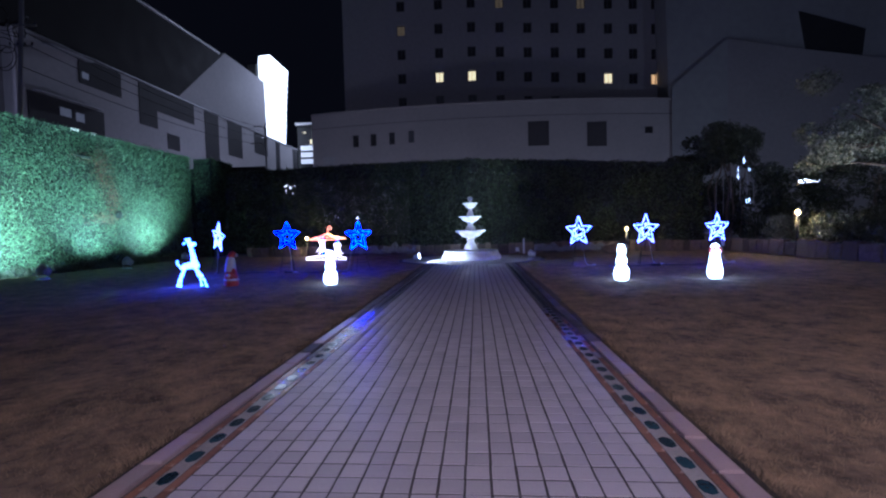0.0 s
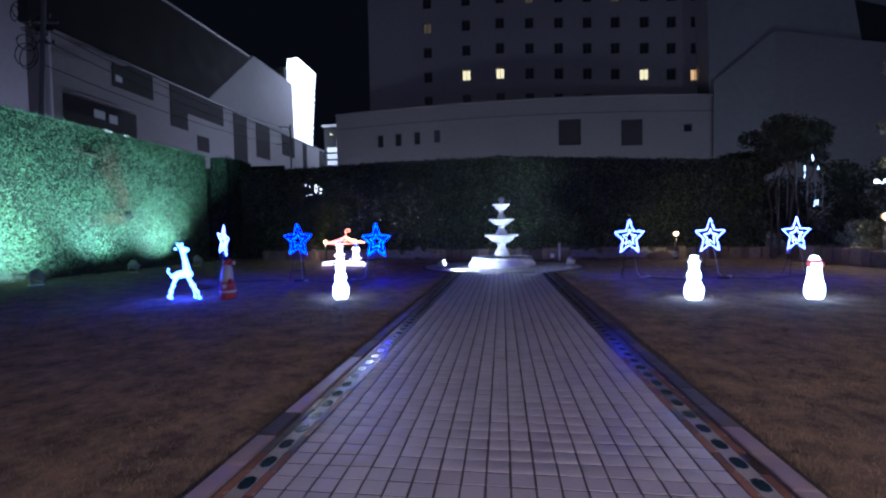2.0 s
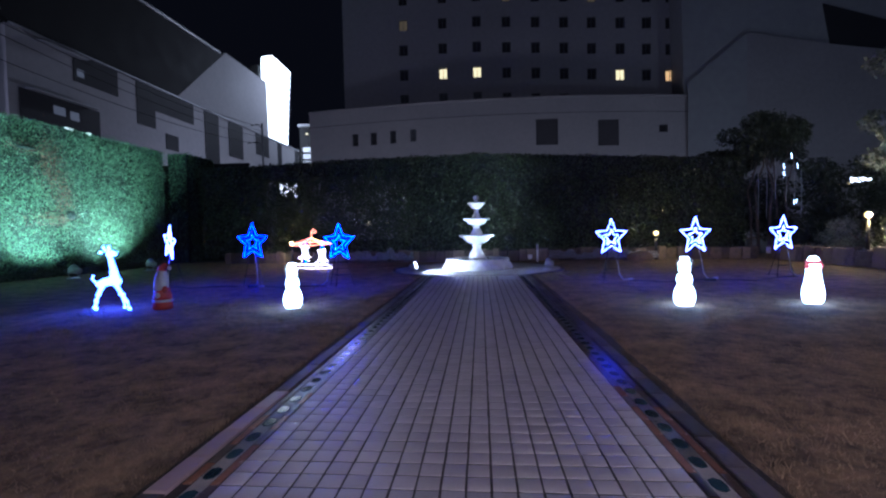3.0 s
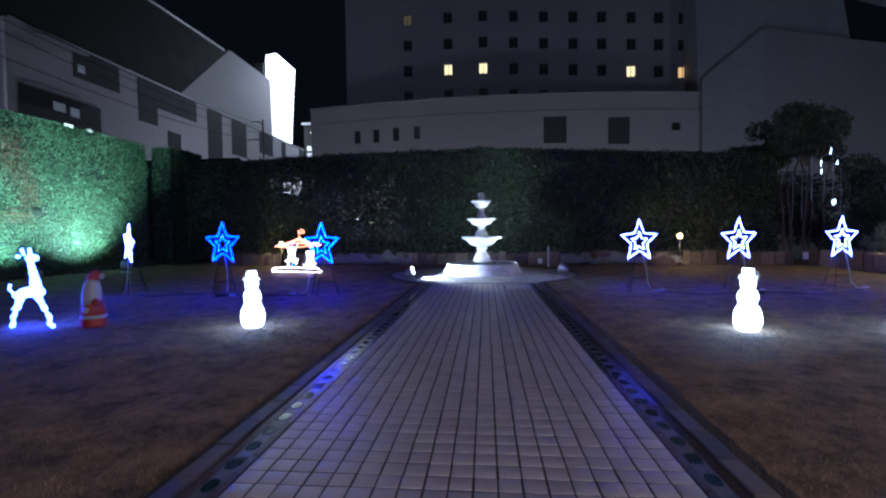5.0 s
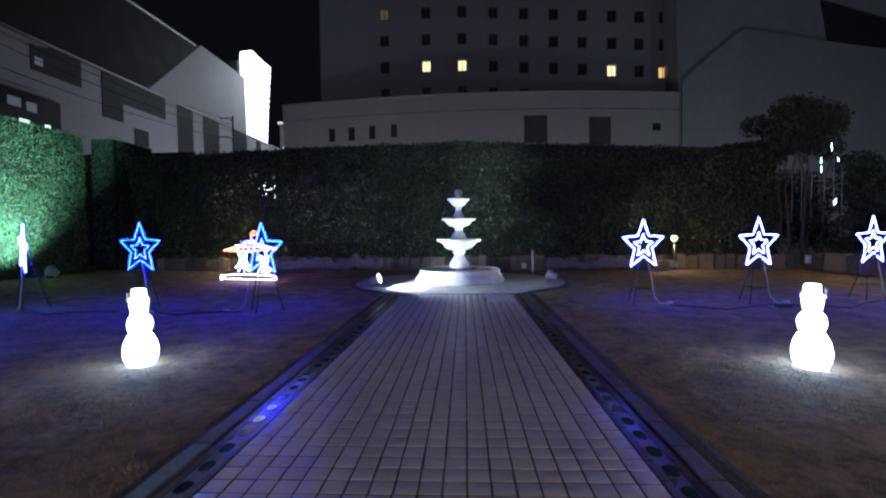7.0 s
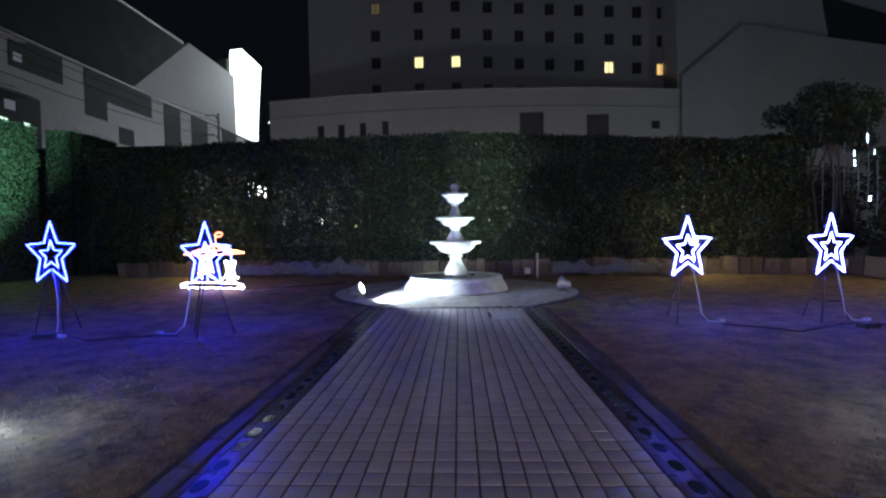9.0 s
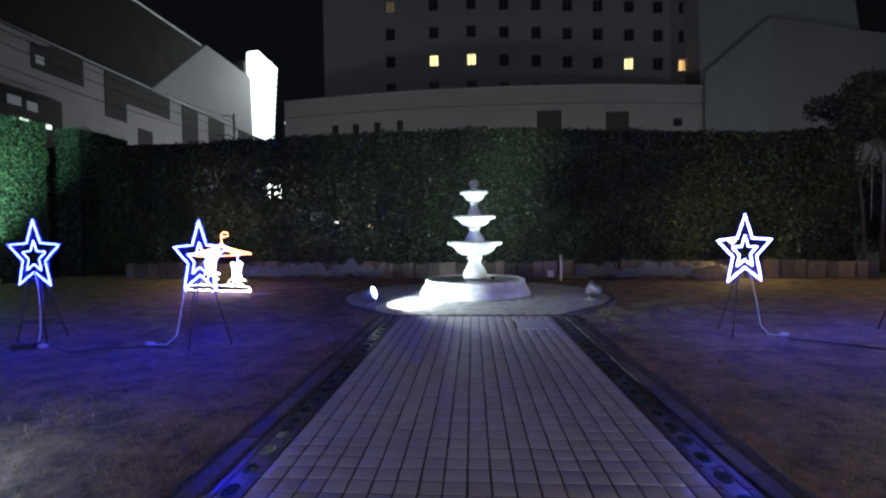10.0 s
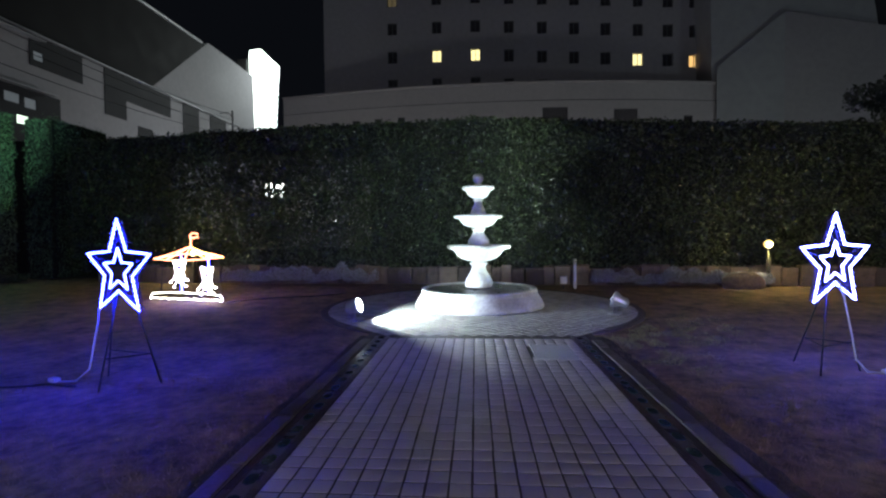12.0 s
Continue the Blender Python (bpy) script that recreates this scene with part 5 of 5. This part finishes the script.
# light tubes hung in the garden tree
rnd = random.Random(21)
for k in range(6):
    x, y, z = 14.65 + rnd.uniform(-0.35, 0.4), 24.6 + rnd.uniform(-0.3, 0.4), rnd.uniform(2.4, 4.5)
    h = rnd.uniform(0.12, 0.35)
    o = link("light_tube", tube(bmesh.new(), [(0, 0, 0), (0, 0, h)], 0.008, 6), M_SNOW)
    o.matrix_basis = pose(x, y, z)
    tagged(o, "small cool white light tube hung on the tree trunks", "light tube", "light tubes in the tree")
rnd = random.Random(22)
for k in range(6):
    o = link("hanging_strand", tube(bmesh.new(), [(0, 0, 0), (0.02, 0, -0.9), (0, 0, -rnd.uniform(1.4, 2.2))], 0.014, 5), M_CABLE)
    o.matrix_basis = pose(13.3 + 0.36 * k + rnd.uniform(-0.1, 0.1), 24.7, rnd.uniform(3.9, 4.7))
    tagged(o, "pale hanging strand of an unlit light string", "light string", "light strings in the tree")
b = thing("street_lamp", pose(19.7, 27.2, -0.35), "bright white street lamp glimpsed between the trees", "street lamp")
part("post", tube(bmesh.new(), [(0, 0, 0), (0, 0, 3.97)], 0.06, 8), M_WFRAME, b)
part("head", box(bmesh.new(), -0.5, 0.5, -0.12, 0.12, 3.94, 4.16, bevel=0.04), M_LENS, b)

b = thing("bulb_string", pose(0, 27.0, 0), "string of small warm bulbs between the dark shrubs", "light string")
part("wire", tube(bmesh.new(), [(17.4, 0, 3.42), (18.3, 0, 3.46), (19.3, 0, 3.58)], 0.008, 5), M_BLACK, b)
for x, z in ((17.6, 3.40), (18.05, 3.42), (18.5, 3.45), (18.95, 3.51)):
    part("bulb", ball(bmesh.new(), (x, 0, z), 0.035, 8), M_GLOBE, b, "warm bulb")


# ---- paving, laid last ----
def paver_mesh(name, w, d, h, material, bevel=0.008):
    bm = bmesh.new()
    hw, hd = w / 2, d / 2
    low = [bm.verts.new((x, y, 0)) for x, y in ((-hw, -hd), (hw, -hd), (hw, hd), (-hw, hd))]
    mid = [bm.verts.new((x, y, h - bevel * 0.5)) for x, y in ((-hw, -hd), (hw, -hd), (hw, hd), (-hw, hd))]
    top = [bm.verts.new((x, y, h)) for x, y in ((-hw + bevel, -hd + bevel), (hw - bevel, -hd + bevel), (hw - bevel, hd - bevel), (-hw + bevel, hd - bevel))]
    for a, b in ((low, mid), (mid, top)):
        for k in range(4):
            bm.faces.new((a[k], a[(k + 1) % 4], b[(k + 1) % 4], b[k]))
    bm.faces.new(top)
    me = bpy.data.meshes.new(name)
    bm.to_mesh(me), bm.free()
    me.materials.append(material)
    return me


def lay(name, me, places, parent, near):
    """Pavers (x, y, z, turn, tip x, tip y): those of the near stretch as parts, the rest joined."""
    verts = np.empty(len(me.vertices) * 3)
    me.vertices.foreach_get("co", verts)
    verts = verts.reshape(-1, 3)
    quads = np.array([list(f.vertices) for f in me.polygons])
    vs, fs, k = [], [], 0
    for x, y, z, a, tx, ty in places:
        m = pose(x, y, z, tx, ty, a)
        if near(x, y):
            piece(name, me, parent, m)
        else:
            r = np.array(m)
            vs.append(verts @ r[:3, :3].T + r[:3, 3])
            fs.append(quads + k * len(verts))
            k += 1
    if vs:
        tagged(arrays(name + "_field", np.concatenate(vs), np.concatenate(fs), me.materials[0], parent), kind="stuff")


rnd = random.Random(31)
Y0, Y1, P, Q = -6.0, 16.85, 2.72 / 19, 0.1500
ground_slab = link("path", box(bmesh.new(), -1.745, 1.745, Y0, Y1 + 0.1, -0.06, -0.0045), M_GROUT)
tagged(ground_slab, "straight garden path of square glazed paving tiles", "path", kind="structure")
tile = paver_mesh("paving_tile", P - 0.015, Q - 0.015, 0.03, M_TILE, 0.0015)
places = []
for j in range(int((Y1 - Y0) / Q)):
    for i in range(19):
        x, y = -1.36 + P * (i + 0.5), Y0 + Q * (j + 0.5)
        if 0.70 < x < 1.22 and 15.7 < y < 16.4:
            continue
        places.append((x + rnd.uniform(-0.002, 0.002), y + rnd.uniform(-0.002, 0.002), -0.03 + rnd.uniform(-0.0015, 0.0015), rnd.uniform(-0.5, 0.5), rnd.uniform(-0.06, 0.06), rnd.uniform(-0.06, 0.06)))
lay("paving_tile", tile, places, ground_slab, lambda x, y: 0.8 < y < 3.25)
part("cover_plate", box(bmesh.new(), 0.69, 1.22, 15.66, 16.42, -0.008, 0.003, bevel=0.002), M_PLATE, ground_slab, "grey steel cover plate")

kerb = paver_mesh("kerb_stone", 0.135, 0.41, 0.075, M_KERB, 0.012)
strip = paver_mesh("terracotta_tile", 0.052, 0.25, 0.03, M_TERRA, 0.004)
bm = bmesh.new()
hexa = [(0.045, 0.0), (0.036, 0.055), (0.0, 0.075), (-0.036, 0.055), (-0.045, 0.0), (-0.036, -0.055), (0.0, -0.075), (0.036, -0.055)]
low, mid, top = ([bm.verts.new((x * s, y * s, z)) for x, y in hexa] for z, s in ((0.0, 1.0), (0.027, 1.0), (0.030, 0.93)))
for a, b in ((low, mid), (mid, top)):
    for k in range(8):
        bm.faces.new((a[k], a[(k + 1) % 8], b[(k + 1) % 8], b[k]))
bm.faces.new(top)
disc = bpy.data.meshes.new("inlay_tile")
bm.to_mesh(disc), bm.free()
disc.materials.append(M_DISC)
def soiled(me, material):
    """The same piece under a layer of dirt."""
    other = me.copy()
    other.materials.clear()
    other.materials.append(material)
    return other


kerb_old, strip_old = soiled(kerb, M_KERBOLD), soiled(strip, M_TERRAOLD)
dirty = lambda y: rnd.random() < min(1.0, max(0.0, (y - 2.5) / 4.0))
for side in (-1, 1):
    x0, x1 = min(side * 1.425, side * 1.53), max(side * 1.425, side * 1.53)
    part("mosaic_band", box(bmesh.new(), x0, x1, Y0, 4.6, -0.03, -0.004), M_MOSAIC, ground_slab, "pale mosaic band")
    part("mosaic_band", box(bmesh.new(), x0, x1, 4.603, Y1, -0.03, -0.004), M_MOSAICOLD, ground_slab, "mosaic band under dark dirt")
    y = Y0 + 0.13
    while y < Y1:
        piece("inlay_tile", disc, ground_slab, pose(side * 1.4775, y, -0.030, 0, 0, rnd.uniform(-3, 3)))
        for x in (1.392, 1.562):
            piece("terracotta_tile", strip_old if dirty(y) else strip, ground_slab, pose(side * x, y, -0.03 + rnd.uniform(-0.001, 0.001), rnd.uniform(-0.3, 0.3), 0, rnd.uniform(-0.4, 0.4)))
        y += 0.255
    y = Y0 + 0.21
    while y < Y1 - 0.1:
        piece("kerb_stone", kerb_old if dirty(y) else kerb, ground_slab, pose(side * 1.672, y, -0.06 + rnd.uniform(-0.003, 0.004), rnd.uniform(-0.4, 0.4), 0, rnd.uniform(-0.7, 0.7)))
        y += 0.42

bm = lathe(bmesh.new(), [(3.36, -0.06), (3.36, -0.008)], 96, centre=(0.02, 20.1, 0))
box(bm, -1.735, 1.735, 16.96, 17.6, -0.058, -0.0085)
plaza = tagged(link("plaza", bm, M_GROUT), "round paved plaza of diagonal pale pavers about the fountain", "paving", kind="structure")
paver = paver_mesh("plaza_paver", 0.134, 0.134, 0.03, M_PLAZA, 0.006)
places = []
for i in range(-30, 31):
    for j in range(-30, 31):
        u, v = i * 0.158, j * 0.158
        x, y = 0.02 + (u - v) * math.sqrt(0.5), 20.1 + (u + v) * math.sqrt(0.5)
        r = math.hypot(x - 0.02, y - 20.1)
        if (1.3 < r < 3.26 or abs(x) < 1.62 and r > 1.3 and y < 18) and y > 16.98:
            places.append((x, y, -0.031 + rnd.uniform(-0.001, 0.001), 45, rnd.uniform(-0.3, 0.3), rnd.uniform(-0.3, 0.3)))
lay("plaza_paver", paver, places, plaza, lambda x, y: y < 18.35)
edge = paver_mesh("edge_stone", 0.30, 0.13, 0.05, M_GROUT, 0.01)
for k in range(66):
    a = k * math.tau / 66
    x, y = 0.02 + 3.28 * math.cos(a), 20.1 + 3.28 * math.sin(a)
    if not (abs(x) < 1.95 and y < 18):
        piece("edge_stone", edge, plaza, pose(x, y, -0.045, 0, 0, math.degrees(a) + 90))
